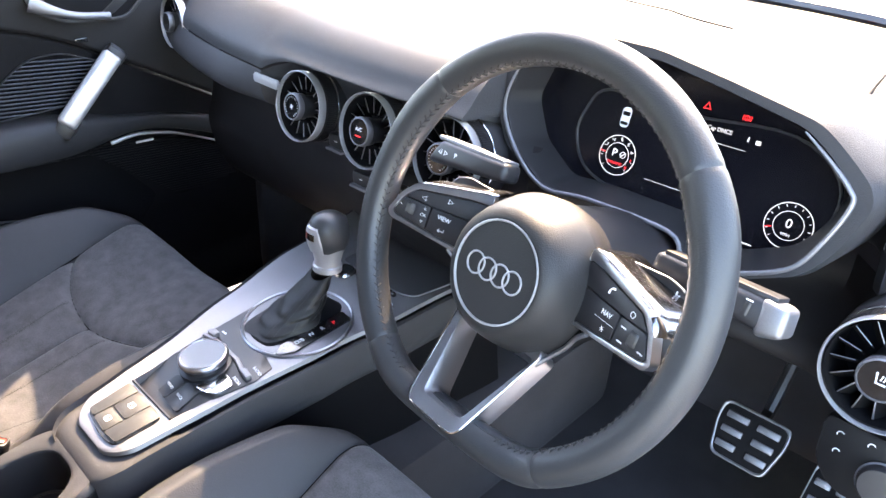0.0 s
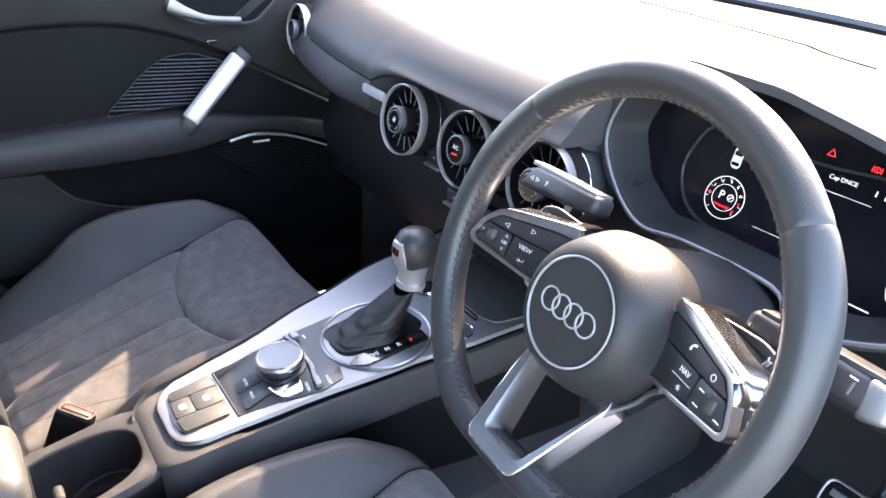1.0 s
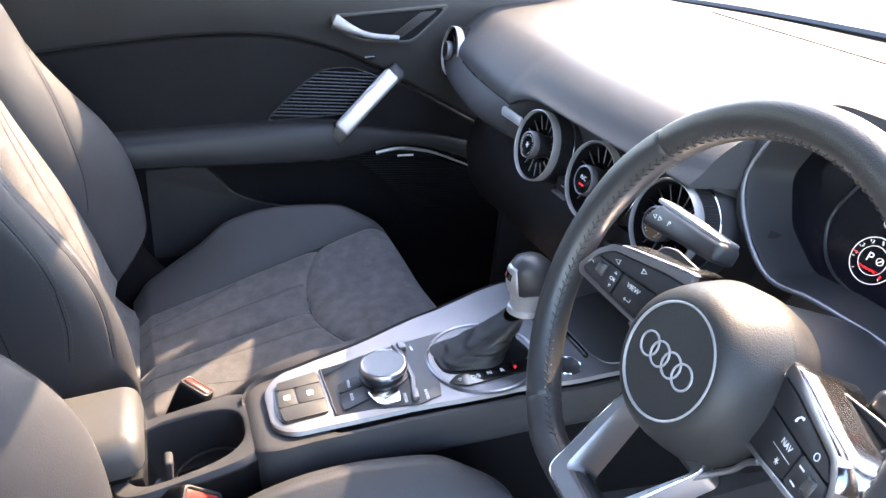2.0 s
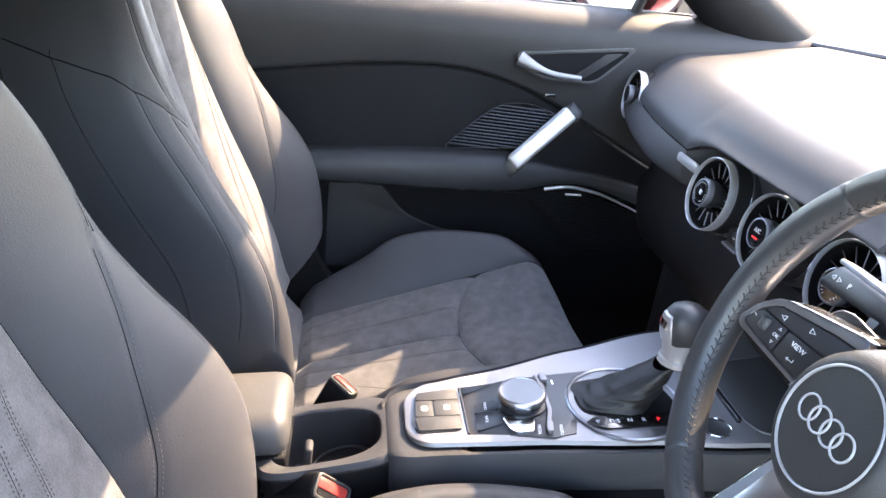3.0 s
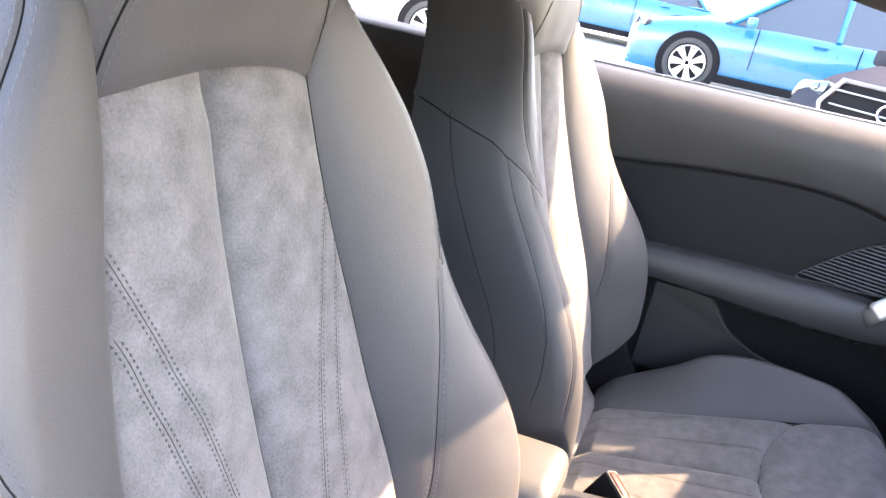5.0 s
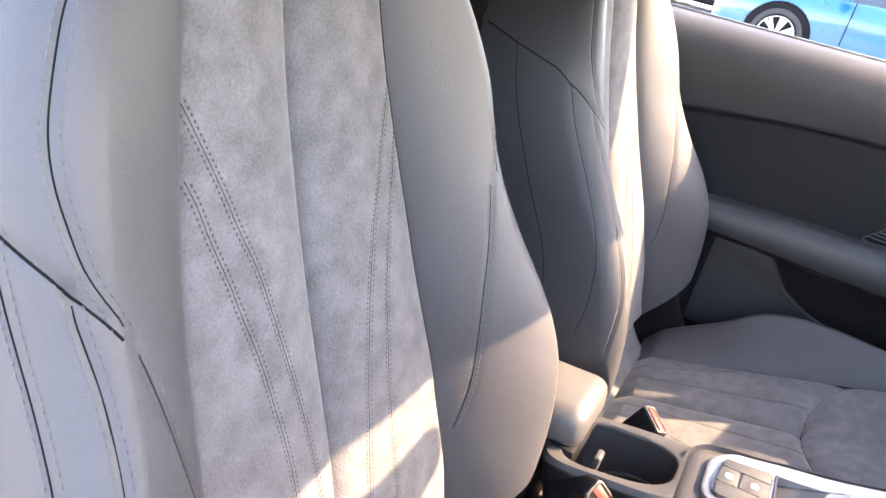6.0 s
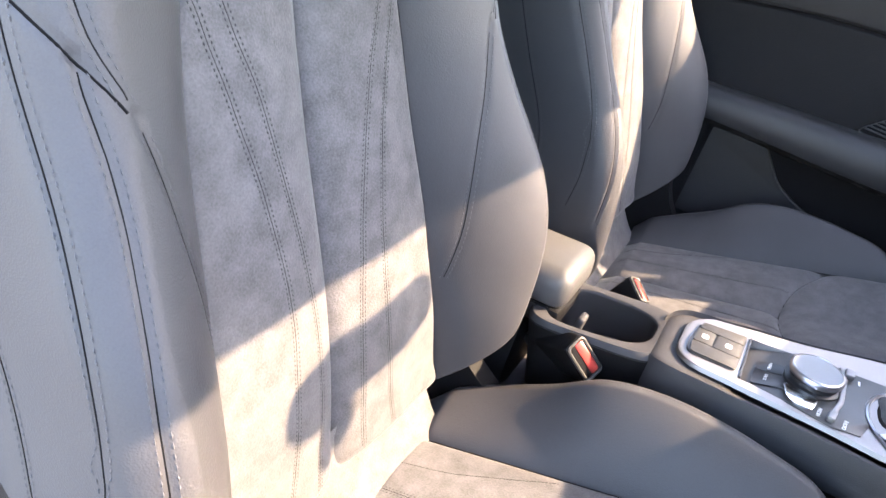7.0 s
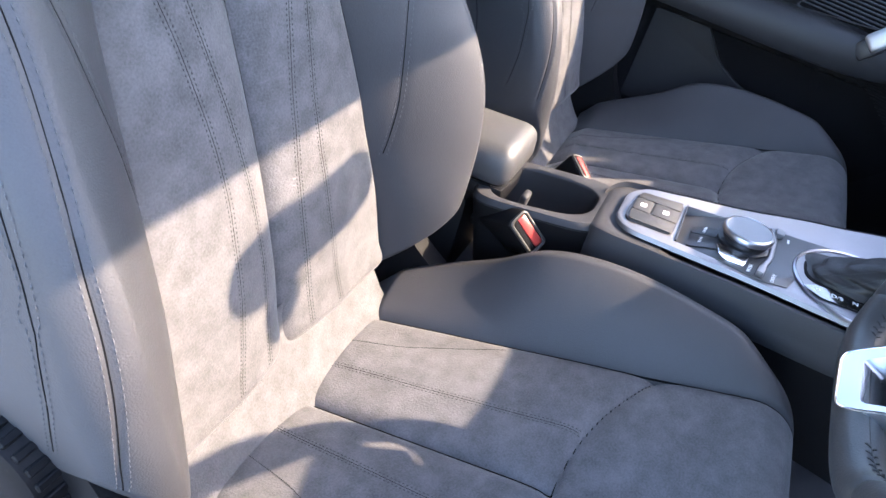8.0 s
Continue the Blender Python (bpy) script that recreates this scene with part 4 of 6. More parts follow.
# ---------------------------------------------------------------- round air vents
def make_vent(at, way, r, label, face="plain"):
    m = axes(at, (1, 0, 0), way)
    v = thing("air_vent", at, label, "air vent", "round dashboard vents", m=m)
    body = part("vent_housing", lathe([(r * 1.06, -0.085), (r * 1.04, -0.034), (r * 1.00, -0.031), (r * 0.995, -0.010)], 56, cap=False), HARD, v, "dark outer collar")
    bm = lathe([(r * 1.035, -0.0335), (r * 1.045, -0.0325), (r * 1.045, -0.0310), (r * 1.03, -0.0300)], 56, cap=False)
    part("collar_line", bm, CHROME, body)
    bm = lathe([(r * 0.985, -0.012), (r * 1.01, -0.006), (r * 1.012, -0.001), (r * 1.0, 0.0022), (r * 0.984, 0.0028), (r * 0.968, 0.0012), (r * 0.962, -0.003)], 64, cap=False)
    part("ring_inside", lathe([(r * 0.963, -0.0028), (r * 0.935, -0.008), (r * 0.925, -0.055)], 56, cap=False), HARD, v)
    part("vent_ring", bm, SATIN_RING, v, "satin silver ring")
    bm = bmesh.new()
    for k in range(110):
        t = 2 * math.pi * k / 110
        box((0.0014, 0.0011, 0.017), (r * 1.005 * math.cos(t), r * 1.005 * math.sin(t), -0.021), rot=Matrix.Rotation(t, 4, "Z"), bm=bm)
    part("knurling", bm, PLASTIC, v, "fine ribbed grip", smooth=False, kind="stuff")
    part("vent_liner", lathe([(r * 0.922, -0.002), (r * 0.905, -0.006), (r * 0.88, -0.060), (0, -0.062)], 40, cap=False), BLACK, v)
    for k in range(16):
        t = 2 * math.pi * (k + 0.5) / 16
        turn = Matrix.Rotation(t, 4, "Z") @ Matrix.Translation((r * 0.66, 0, -0.020)) @ Matrix.Rotation(radians(24), 4, "X")
        bm = box((r * 0.46, 0.0013, 0.022), (0, 0, -0.002), 0.0004, 1)
        bm.transform(turn)
        blade = part("vane", bm, BLACK, v)
        bm = box((r * 0.40, 0.0011, 0.0016), (0.001, 0, 0.0096), 0.0003, 1)
        bm.transform(turn)
        part("vane_edge", bm, SILVER, blade, "thin silver vane edge")
    knob = part("vent_knob", lathe([(r * 0.30, -0.060), (r * 0.32, -0.012), (r * 0.37, -0.006), (r * 0.38, 0.006), (r * 0.35, 0.010), (r * 0.33, 0.011)], 36, cap=True), HARD, v, "black centre dial")
    bm = lathe([(r * 0.382, 0.003), (r * 0.392, 0.006), (r * 0.375, 0.0112), (r * 0.345, 0.0122), (r * 0.335, 0.0108)], 48, cap=False)
    part("knob_ring", bm, SILVER, v, "silver dial ring")
    part("dial_face", lathe([(r * 0.335, 0.0110), (0.0, 0.0112)], 32, cap=False), GLOSS, v)
    if face == "ac":
        lettering("A/C", r * 0.15, Matrix.Translation((0, r * 0.06, 0.0118)), ICON, knob)
        part("icon", box((r * 0.20, r * 0.035, 0.0004), (0, -r * 0.12, 0.0119)), LIT_RED, knob, smooth=False)
    elif face == "fan":
        bm = bmesh.new()
        for k in range(4):
            t = math.pi / 2 * k
            tube([(r * 0.02 * math.cos(t), r * 0.02 * math.sin(t), 0.0118), (r * 0.07 * math.cos(t + 0.4), r * 0.07 * math.sin(t + 0.4), 0.0118)], r * 0.014, 5, bm=bm)
        part("icon", bm, ICON, knob, smooth=False)
        bm = bmesh.new()
        for k in range(20):
            t = radians(-60 + 300 * k / 19)
            box((r * 0.035, r * 0.012, 0.0003), (r * 0.27 * math.cos(t), r * 0.27 * math.sin(t), 0.0117), rot=Matrix.Rotation(t, 4, "Z"), bm=bm)
        part("dial_marks", bm, ICON, knob, smooth=False)
    elif face == "seat":
        bm = tube([(-r * 0.08, r * 0.12, 0.0118), (-r * 0.05, -r * 0.06, 0.0118), (r * 0.10, -r * 0.06, 0.0118)], r * 0.02, 5)
        for k in range(3):
            tube([(r * (-0.0 + 0.05 * k), 0, 0.0118), (r * (0.02 + 0.05 * k), r * 0.10, 0.0118)], r * 0.012, 5, bm=bm)
        part("icon", bm, ICON, knob, smooth=False)
    return v


make_vent((-0.134, 0.163, 0.654), (0.02, -0.98, 0.17), 0.049, "round black air vent with silver ring and fan dial", "fan")
make_vent((0.006, 0.166, 0.656), (0.02, -0.98, 0.17), 0.049, "round black air vent with silver ring and A/C dial", "ac")
make_vent((0.146, 0.166, 0.662), (0.02, -0.98, 0.17), 0.049, "round black air vent with silver ring behind the wheel", "fan")
make_vent((-0.600, 0.222, 0.684), (-0.06, -0.99, 0.10), 0.046, "round black air vent with silver ring by the passenger door")
make_vent((0.624, 0.165, 0.629), (0.0, -0.98, 0.17), 0.047, "round black air vent with silver ring and seat heater dial", "seat")

# ---------------------------------------------------------------- instrument cluster
CLX = 0.372
RIM_O = [(-0.196, 0.728), (-0.168, 0.682), (-0.118, 0.651), (-0.060, 0.656), (0.036, 0.655), (0.060, 0.634), (0.100, 0.638), (0.148, 0.660), (0.166, 0.687), (0.178, 0.727), (0.171, 0.741), (0.149, 0.758), (0.123, 0.775), (0.050, 0.789), (-0.027, 0.802), (-0.120, 0.804), (-0.178, 0.790)]
cluster = thing("instrument_cluster", (0, 0, 0), "black hooded instrument cluster with a lit digital screen", "instrument cluster")


def scaled(pts, k, cz=0.70):
    return [(x * k, cz + (z - cz) * k) for x, z in pts]


def to_xz(pts, y, lean=0.25):
    return [Vector((CLX + x, y + (z - 0.70) * lean, z)) for x, z in pts]


rim0 = rounded_poly(RIM_O, 0.012, 4)
hood = []
for k, y, dz in ((1.005, 0.232, 0), (1.012, 0.226, 0.001), (1.09, 0.226, 0.002), (1.12, 0.236, 0.002), (1.16, 0.30, 0.0), (1.12, 0.40, -0.01), (1.0, 0.50, -0.03)):
    hood.append([p + Vector((0, 0, dz)) for p in to_xz(scaled(rim0, k), y)])
part("hood", hoops(hood), DASH_SKIN, cluster, "soft black hood round the screen")
edge = RIM_O[12:13] + RIM_O[11:6:-1] + RIM_O[6:0:-1] + RIM_O[0:1] + RIM_O[16:17]
bm = tube([p + Vector((0, -0.002, 0)) for p in catmull(to_xz(scaled(edge, 1.0), 0.226), 5)], lambda u: 0.0010 + 0.0014 * min(1, 8 * u, 8 * (1 - u)), 8, flat=1.0, up=(0, 1, 0))
part("bezel_ring", bm, SILVER, cluster, "chrome edge round the screen opening")
part("bezel_wall", hoops([to_xz(scaled(rim0, k), y) for k, y in ((1.004, 0.230), (0.97, 0.255), (0.93, 0.276))]), HARD, cluster, "gloss black surround")
SCR_M = axes((CLX, 0.275, 0.705), (1, 0, 0), (0, -1, 0.25))
disp = part("display", plate(rounded_poly([(x * 0.97, (z - 0.705) * 0.97) for x, z in RIM_O], 0.01, 4), 0.004, SCR_M), SCREEN, cluster, "dark glossy digital screen")
frame_line = [(-0.095, 0.050), (-0.118, 0.022), (-0.120, -0.009), (-0.096, -0.041), (-0.040, -0.056), (0.010, -0.070), (0.10, -0.074), (0.145, -0.052), (0.158, 0.015), (0.105, 0.052), (0.0, 0.046)]
bm = tube([SCR_M @ Vector((p.x, p.y, 0.001)) for p in catmull([(x, y, 0) for x, y in frame_line], 5, closed=True)], 0.0016, 6, closed=True)
part("screen_frame", bm, HARD, disp, "raised frame of the display")


def on_screen(x, y, lift=0.0008):
    return SCR_M @ Matrix.Translation((x, y, lift))


def gauge(cx, cy, r, big, small, n, label):
    g = part("gauge", band(circle(r, 48), circle(r * 0.965, 48), 0.0003, on_screen(cx, cy)), LIT_WHITE, cluster, label, smooth=False)
    bm = band(circle(r * 0.63, 40), circle(r * 0.605, 40), 0.0003)
    for k in range(n):
        t = radians(225 - 270 * k / (n - 1))
        box((r * 0.10, r * 0.03, 0.0003), (r * 0.86 * math.cos(t), r * 0.86 * math.sin(t), 0), rot=Matrix.Rotation(t, 4, "Z"), bm=bm)
    bm.transform(on_screen(cx, cy))
    part("scale", bm, LIT_WHITE, g, smooth=False)
    lettering(big, r * 0.55, on_screen(cx - (r * 0.17 if big == "P" else 0), cy + r * 0.08), LIT_WHITE, g)
    lettering(small, r * 0.19, on_screen(cx, cy - r * 0.40), LIT_RED if small != "MPH" else LIT_WHITE, g)
    bm = box((r * 0.30, r * 0.045, 0.0003), (0, 0, 0))
    bm.transform(on_screen(cx, cy, 0.0012) @ Matrix.Rotation(radians(200 if big == "0" else 178), 4, "Z") @ Matrix.Translation((r * 0.82, 0, 0)))
    part("pointer", bm, LIT_RED, g, "short red pointer", smooth=False)
    return g


rev = gauge(-0.065, -0.0155, 0.0220, "P", "DYNAMIC", 9, "lit rev counter dial")
gauge(0.126, -0.028, 0.0225, "0", "MPH", 13, "lit speedometer dial")
bm = band(circle(0.0036, 24), circle(0.0029, 24), 0.0003)
tube([(-0.002, -0.002, 0), (0.002, 0.002, 0)], 0.0005, 5, bm=bm)
bm.transform(on_screen(-0.0585, -0.0137))
part("icon", bm, LIT_WHITE, rev, smooth=False)
for k, d in enumerate("12345678"):
    t = radians(180 - 218 * k / 7)
    lettering(d, 0.0046, on_screen(-0.065 + 0.0172 * math.cos(t), -0.0155 + 0.0172 * math.sin(t)), LIT_RED if d in "78" else LIT_WHITE, rev)
lettering("Cap DNCE", 0.0056, on_screen(0.034, 0.0395), LIT_WHITE, disp)
for x, y, w, h in ((0.030, 0.0265, 0.070, 0.0004), (-0.0, -0.030, 0.052, 0.0004), (-0.066, -0.050, 0.009, 0.0016), (-0.054, -0.052, 0.007, 0.0010), (0.092, -0.058, 0.018, 0.0012), (0.074, 0.037, 0.005, 0.004), (0.064, 0.038, 0.0012, 0.005)):
    bm = box((w, h, 0.0003), (0, 0, 0))
    bm.transform(on_screen(x, y))
    part("screen_line", bm, LIT_WHITE, disp, smooth=False)
for x, word in ((0.103, "1/2"), (0.123, "1/1")):
    lettering(word, 0.0042, on_screen(x, -0.066), LIT_WHITE, disp)
for x, word in ((-0.074, "50"), (-0.058, "90")):
    lettering(word, 0.0040, on_screen(x, -0.0545), LIT_WHITE, disp)
# red warning signs in the upper strip
bm = band([(0.0, 0.0042), (-0.0044, -0.0032), (0.0044, -0.0032)], [(0.0, 0.0026), (-0.0029, -0.0023), (0.0029, -0.0023)], 0.0003, on_screen(0.015, 0.0590))
part("warning_light", bm, LIT_RED, disp, "red lit warning triangle", smooth=False)
bm = band(circle(0.0028, 20), circle(0.0020, 20), 0.0003)
box((0.0008, 0.003, 0.0003), (0, 0, 0), bm=bm)
for k in (-1, 1):
    tube([(k * (0.0034 + 0.0006 * math.cos(t)), 0.0028 * math.sin(t), 0) for t in span(-1.3, 1.3, 8)], 0.0005, 5, bm=bm)
bm.transform(on_screen(0.056, 0.0570))
part("warning_light", bm, LIT_RED, disp, "red lit brake warning light", smooth=False)
# car symbol on the screen
bm = plate(rounded(0.0105, 0.022, 0.0045), 0.0004, on_screen(-0.068, 0.026))
car_sym = part("car_symbol", bm, ICON, disp, "small grey car symbol", smooth=False)
part("car_symbol_glass", plate(rounded(0.0085, 0.0045, 0.001), 0.0004, on_screen(-0.068, 0.030, 0.0012)), SCREEN, disp, smooth=False)
part("car_symbol_glass", plate(rounded(0.0085, 0.0035, 0.001), 0.0004, on_screen(-0.068, 0.0195, 0.0012)), SCREEN, disp, smooth=False)

# steering column with its two stalks
col = thing("steering_column", (0, 0, 0), "black steering column shroud with control stalks", "steering column")
bm = tube([WHEEL_M @ Vector((0, -0.004, -0.050)), WHEEL_M @ Vector((0, -0.006, -0.10)), WHEEL_M @ Vector((0, -0.01, -0.2))], lambda t: 0.058 + 0.02 * t, 28, flat=0.85)
part("shroud", bm, HARD, col)


def stalk(sgn):
    m = WHEEL_M @ Matrix.Translation((sgn * 0.146, 0.053 if sgn < 0 else 0.031, -0.085)) @ Matrix.Rotation(radians(2 if sgn < 0 else -4), 4, "Z")
    bm = box((0.112, 0.027, 0.030), (0, 0, 0), 0.007, 3)
    for v in bm.verts:
        k = sgn * v.co.x / 0.056
        v.co.y *= 0.88 + 0.16 * k
        if k > 0.8:
            v.co.x -= sgn * 0.006 * (v.co.y / 0.01 + 1)
    bm.transform(m)
    s = part("stalk", bm, HARD, col, "black control stalk")
    bm = box((0.098, 0.005, 0.026), (0, 0, 0), 0.0015)
    bm.transform(m @ Matrix.Translation((sgn * -0.001, 0.0125, -0.001)) @ Matrix.Rotation(radians(sgn * 3), 4, "Z"))
    part("stalk_cap", bm, SILVER if sgn < 0 else HARD, s, "silver stalk edge" if sgn < 0 else "black stalk edge")
    if sgn > 0:
        bm = box((0.022, 0.028, 0.031), (0, 0, 0), 0.005, 3)
        for v in bm.verts:
            v.co.y *= 1.0 - 0.16 * (v.co.x / 0.011)
        bm.transform(m @ Matrix.Translation((0.0500, 0.0, 0.0004)) @ Matrix.Rotation(radians(8), 4, "Z"))
        part("stalk_tip", bm, SILVER, s, "silver stalk end")
        bm = lathe([(0.0, 0.005), (0.004, 0.005), (0.004, -0.005), (0.0, -0.005)], 16, m @ Matrix.Translation((0.030, 0.0, 0.0120)) @ Matrix.Rotation(radians(90), 4, "X"), cap=False)
        part("thumb_roller", bm, HARD, s)
        mark(s, m @ Matrix.Translation((0.030, 0.0070, 0.0153)), "bar")
    else:
        for k in (-1, 1):
            mark(s, m @ Matrix.Translation((-0.033 + 0.0045 * k, 0, 0.0153)), "<" if k < 0 else ">")
        lettering("P", 0.0075, m @ Matrix.Translation((-0.014, 0, 0.0153)), ICON, s)


stalk(-1)
stalk(1)
for sgn in (-1, 1):
    o = rounded_poly([(sgn * 0.080, 0.0335), (sgn * 0.118, 0.0350), (sgn * 0.134, 0.0300), (sgn * 0.141, 0.019), (sgn * 0.137, 0.0), (sgn * 0.080, 0.0)], 0.006)
    pd = part("shift_paddle", plate(o, 0.004, SPIN @ Matrix.Translation((0, 0, -0.054)), 0.001), HARD, wheel)
    bm = tube([SPIN @ Vector((x, y, -0.0535)) for x, y in o[3:-6]], 0.0008, 6)
    part("paddle_edge", bm, SILVER, pd, "thin silver paddle edge")
    lettering("-" if sgn < 0 else "+", 0.014, Matrix.Translation((sgn * 0.128, 0.018, -0.0537)), ICON, pd)

# ---------------------------------------------------------------- centre console
CM = axes((0, 0, 0.419), (1, 0, 0), (0, -0.085, 1))
console = thing("center_console", (0, 0, 0), "black centre console with satin silver top frame", "console")


def con_right(y):
    return lerp_table([(-0.26, 0.072), (-0.20, 0.072), (-0.1, 0.077), (0.05, 0.090), (0.15, 0.104), (0.34, 0.120)], y)


def con_left(y):
    return lerp_table([(-0.25, -0.034), (-0.20, -0.042), (-0.143, -0.051), (0.0, -0.084), (0.125, -0.110), (0.34, -0.132)], y)


def con_inner(y):
    return lerp_table([(-0.25, -0.024), (-0.16, -0.032), (-0.03, -0.050), (0.04, -0.058), (0.12, -0.064), (0.34, -0.090)], y)


def con_rise(y):
    return lerp_table([(-0.22, 0.0), (-0.10, 0.006), (0.10, 0.019), (0.34, 0.032)], y)


def con_body(u, v):
    y = -0.258 + 0.60 * v
    l, r = con_left(y) - 0.009, con_right(y) + 0.012
    mid, w = (l + r) / 2, (r - l) / 2
    drop = 0.0
    if v < 0.06:
        k = 1 - v / 0.06
        w *= 0.60 + 0.40 * math.sqrt(1 - k * k)
        drop = 0.010 * k ** 4
    pts = [(-0.80, -0.066), (-0.92, -0.060), (-1.0, -0.045), (-1.0, -0.010), (-0.975, 0.001), (-0.95, -0.006), (-0.89, -0.032), (0, -0.032), (0.83, -0.032), (0.92, -0.006), (0.965, -0.007), (0.99, -0.012), (1.008, -0.034), (1.004, -0.037), (1.010, -0.040), (1.0, -0.056), (0.93, -0.066), (0.78, -0.068)]
    a, z = pts[u]
    if y < -0.170 and z == -0.032:
        z = -0.006
    return CM @ Vector((mid + a * w, y, z - drop + (con_rise(y) if u in (3, 4) else 0)))


bm, rows = grid(con_body, range(18), [0.0, 0.002, 0.006, 0.012, 0.02, 0.03, 0.042, 0.06] + span(0.08, 1, 44))
bm.faces.new(rows[0])


def con_foot(u, y):
    l, r = con_left(y) + 0.010, con_right(y) - 0.010
    x, z = [(l, -0.05), (l + 0.004, -0.12), (l - 0.006, -0.26), (r + 0.010, -0.26), (r - 0.002, -0.12), (r, -0.05)][u]
    return CM @ Vector((x, y, z))


part("console_foot", grid(con_foot, range(6), span(-0.24, 0.34, 24))[0], BLACK_PLASTIC, console, "black plastic console foot")
part("console_body", bm, CONSOLE_SKIN, console, "black soft console sides")


WELL_L = [(-0.25, -0.022), (-0.1610, -0.0312), (-0.046, -0.046), (0.34, -0.080)]
WELL_R = [(-0.25, 0.058), (-0.1610, 0.0605), (-0.060, 0.070), (0.34, 0.100)]
WELL_Y, WELL_SLOPE = -0.105, 0.27


def well_depth(y):
    """The control panel sinks towards the keys behind it."""
    return WELL_SLOPE * (WELL_Y - y) if -0.1600 <= y < WELL_Y else 0.0


def con_top(u, y):
    l, i, r, h = con_left(y), con_inner(y), con_right(y), con_rise(y)
    a, b = lerp_table(WELL_L, y), lerp_table(WELL_R, y)
    d = -well_depth(y)
    cols = [(l, h - 0.004), (l + 0.0008, h), (l + (i - l) * 0.45, h * 0.50), (i, 0), (a, 0), (a + 0.0005, d), ((a + b) / 2, d), (b - 0.0005, d), (b, 0), (r - 0.008, 0), (r - 0.002, -0.001), (r, -0.006)]
    x, z = cols[u]
    if y < -0.196:
        k = math.sqrt(max(0.0, 1 - ((-0.196 - y) / 0.0362) ** 2))
        x = 0.018 + (x - 0.018) * (0.34 + 0.66 * k)
        z -= 0.004 * (1 - k)
    return CM @ Vector((x, y, z + 0.0025))


part("console_trim", grid(con_top, range(12), [-0.232 + 0.0371 * (1 - math.cos(math.pi / 2 * k / 16)) for k in range(16)] + [-0.1949, -0.18, -0.17, -0.1606, -0.1599, -0.14, -0.12] + span(-0.105, 0.33, 44))[0], SILVER, console, "satin silver console frame")
# rear switch field with its flat keys
f = rounded_poly([(-0.028, -0.1625), (0.0535, -0.1650), (0.0535, -0.2200), (0.030, -0.2235), (-0.020, -0.2170)], 0.010, 5)
part("switch_field", plate(f, 0.004, CM @ Matrix.Translation((0, 0, 0.0038)), 0.001), HARD, console)
for c, (pts, sign) in enumerate((([(-0.0262, -0.1645), (-0.0045, -0.1650), (-0.0045, -0.2165), (-0.0190, -0.2150)], ""), ([(-0.0030, -0.1965), (0.0265, -0.1970), (0.0265, -0.2190), (-0.0030, -0.2170)], "P"), ([(-0.0030, -0.1650), (0.0265, -0.1655), (0.0265, -0.1950), (-0.0030, -0.1945)], "ring"), ([(0.0280, -0.1655), (0.0518, -0.1668), (0.0515, -0.2170), (0.0280, -0.2195)], ""))):
    b = part("key", plate(rounded_poly(pts, 0.0025), 0.004, CM @ Matrix.Translation((0, 0, 0.0058)), 0.0008), KEY, console, "grey-black flat console key")
    if sign:
        cx, cy = sum(p[0] for p in pts) / 4, sum(p[1] for p in pts) / 4
        mk = CM @ Matrix.Translation((cx, cy, 0.0061))
        bm = band(rounded(0.0085, 0.0075, 0.002, 4), rounded(0.0062, 0.0052, 0.0015, 4), 0.0003, mk)
        part("icon", bm, ICON, b, smooth=False)
        lettering("P", 0.004, mk @ Matrix.Rotation(radians(85), 4, "Z"), ICON, b)
# dark control panel round the dial, cut out round the gate
GC = (0.018, 0.042)
arc = [(GC[0] + 0.0735 * math.cos(radians(t)), GC[1] + 0.0735 * math.sin(radians(t))) for t in span(292, 196, 18)]
f = [(-0.046, -0.046), (-0.0384, -0.1052)] + [(0.0680, -0.1052), (0.0755, -0.060), (0.0700, -0.034)] + arc
PANEL = material("panel_plastic", (0.030, 0.031, 0.034), 0.38, grain=0.2, grain_size=700, bump=0.1, stains=0.2)
part("control_panel", plate(f, 0.004, CM @ Matrix.Translation((0, 0, 0.0040)), 0.0006), PANEL, console, "dark grey control panel")
SINK = CM @ Matrix.Translation((0, WELL_Y, 0.0044)) @ Matrix.Rotation(math.atan(WELL_SLOPE), 4, "X") @ Matrix.Translation((0, -WELL_Y, 0))
part("panel_slope", plate([(-0.0380, -0.1046), (-0.0312, -0.1610), (0.0600, -0.1610), (0.0672, -0.1046)], 0.002, SINK, 0.0002), PANEL, console, "dark grey sunk panel")
part("key_wall", box((0.090, 0.002, 0.018), (0.0145, -0.1592, -0.0045)), HARD, console, smooth=False).matrix_local = CM
dial_m = CM @ Matrix.Translation((0.009, -0.087, 0.0045))
dial = thing("rotary_dial", (0, 0, 0), "silver rotary controller dial on the console", "dial", m=dial_m)
part("dial_base", lathe([(0.0305, 0.0), (0.0305, 0.002), (0.0258, 0.0035), (0.0258, 0.0105)], 48, cap=False), HARD, dial)
part("dial_ring", lathe([(0.0258, 0.0098), (0.0284, 0.0100), (0.0294, 0.0118), (0.0296, 0.0145), (0.0288, 0.0172), (0.0274, 0.0184), (0.0262, 0.0186), (0.0256, 0.0176)], 64, cap=False), POLISHED, dial, "polished silver dial ring")
part("dial_pad", lathe([(0.0257, 0.0179), (0.012, 0.0176), (0.0, 0.0176)], 48, cap=False), material("dial_pad", (0.13, 0.145, 0.17), 0.42, grain=0.1, stains=0.1), dial, "blue-grey touch pad")
part("dial_tab", box((0.012, 0.006, 0.004), (-0.0300, -0.004, 0.0030), 0.001), SILVER, dial)
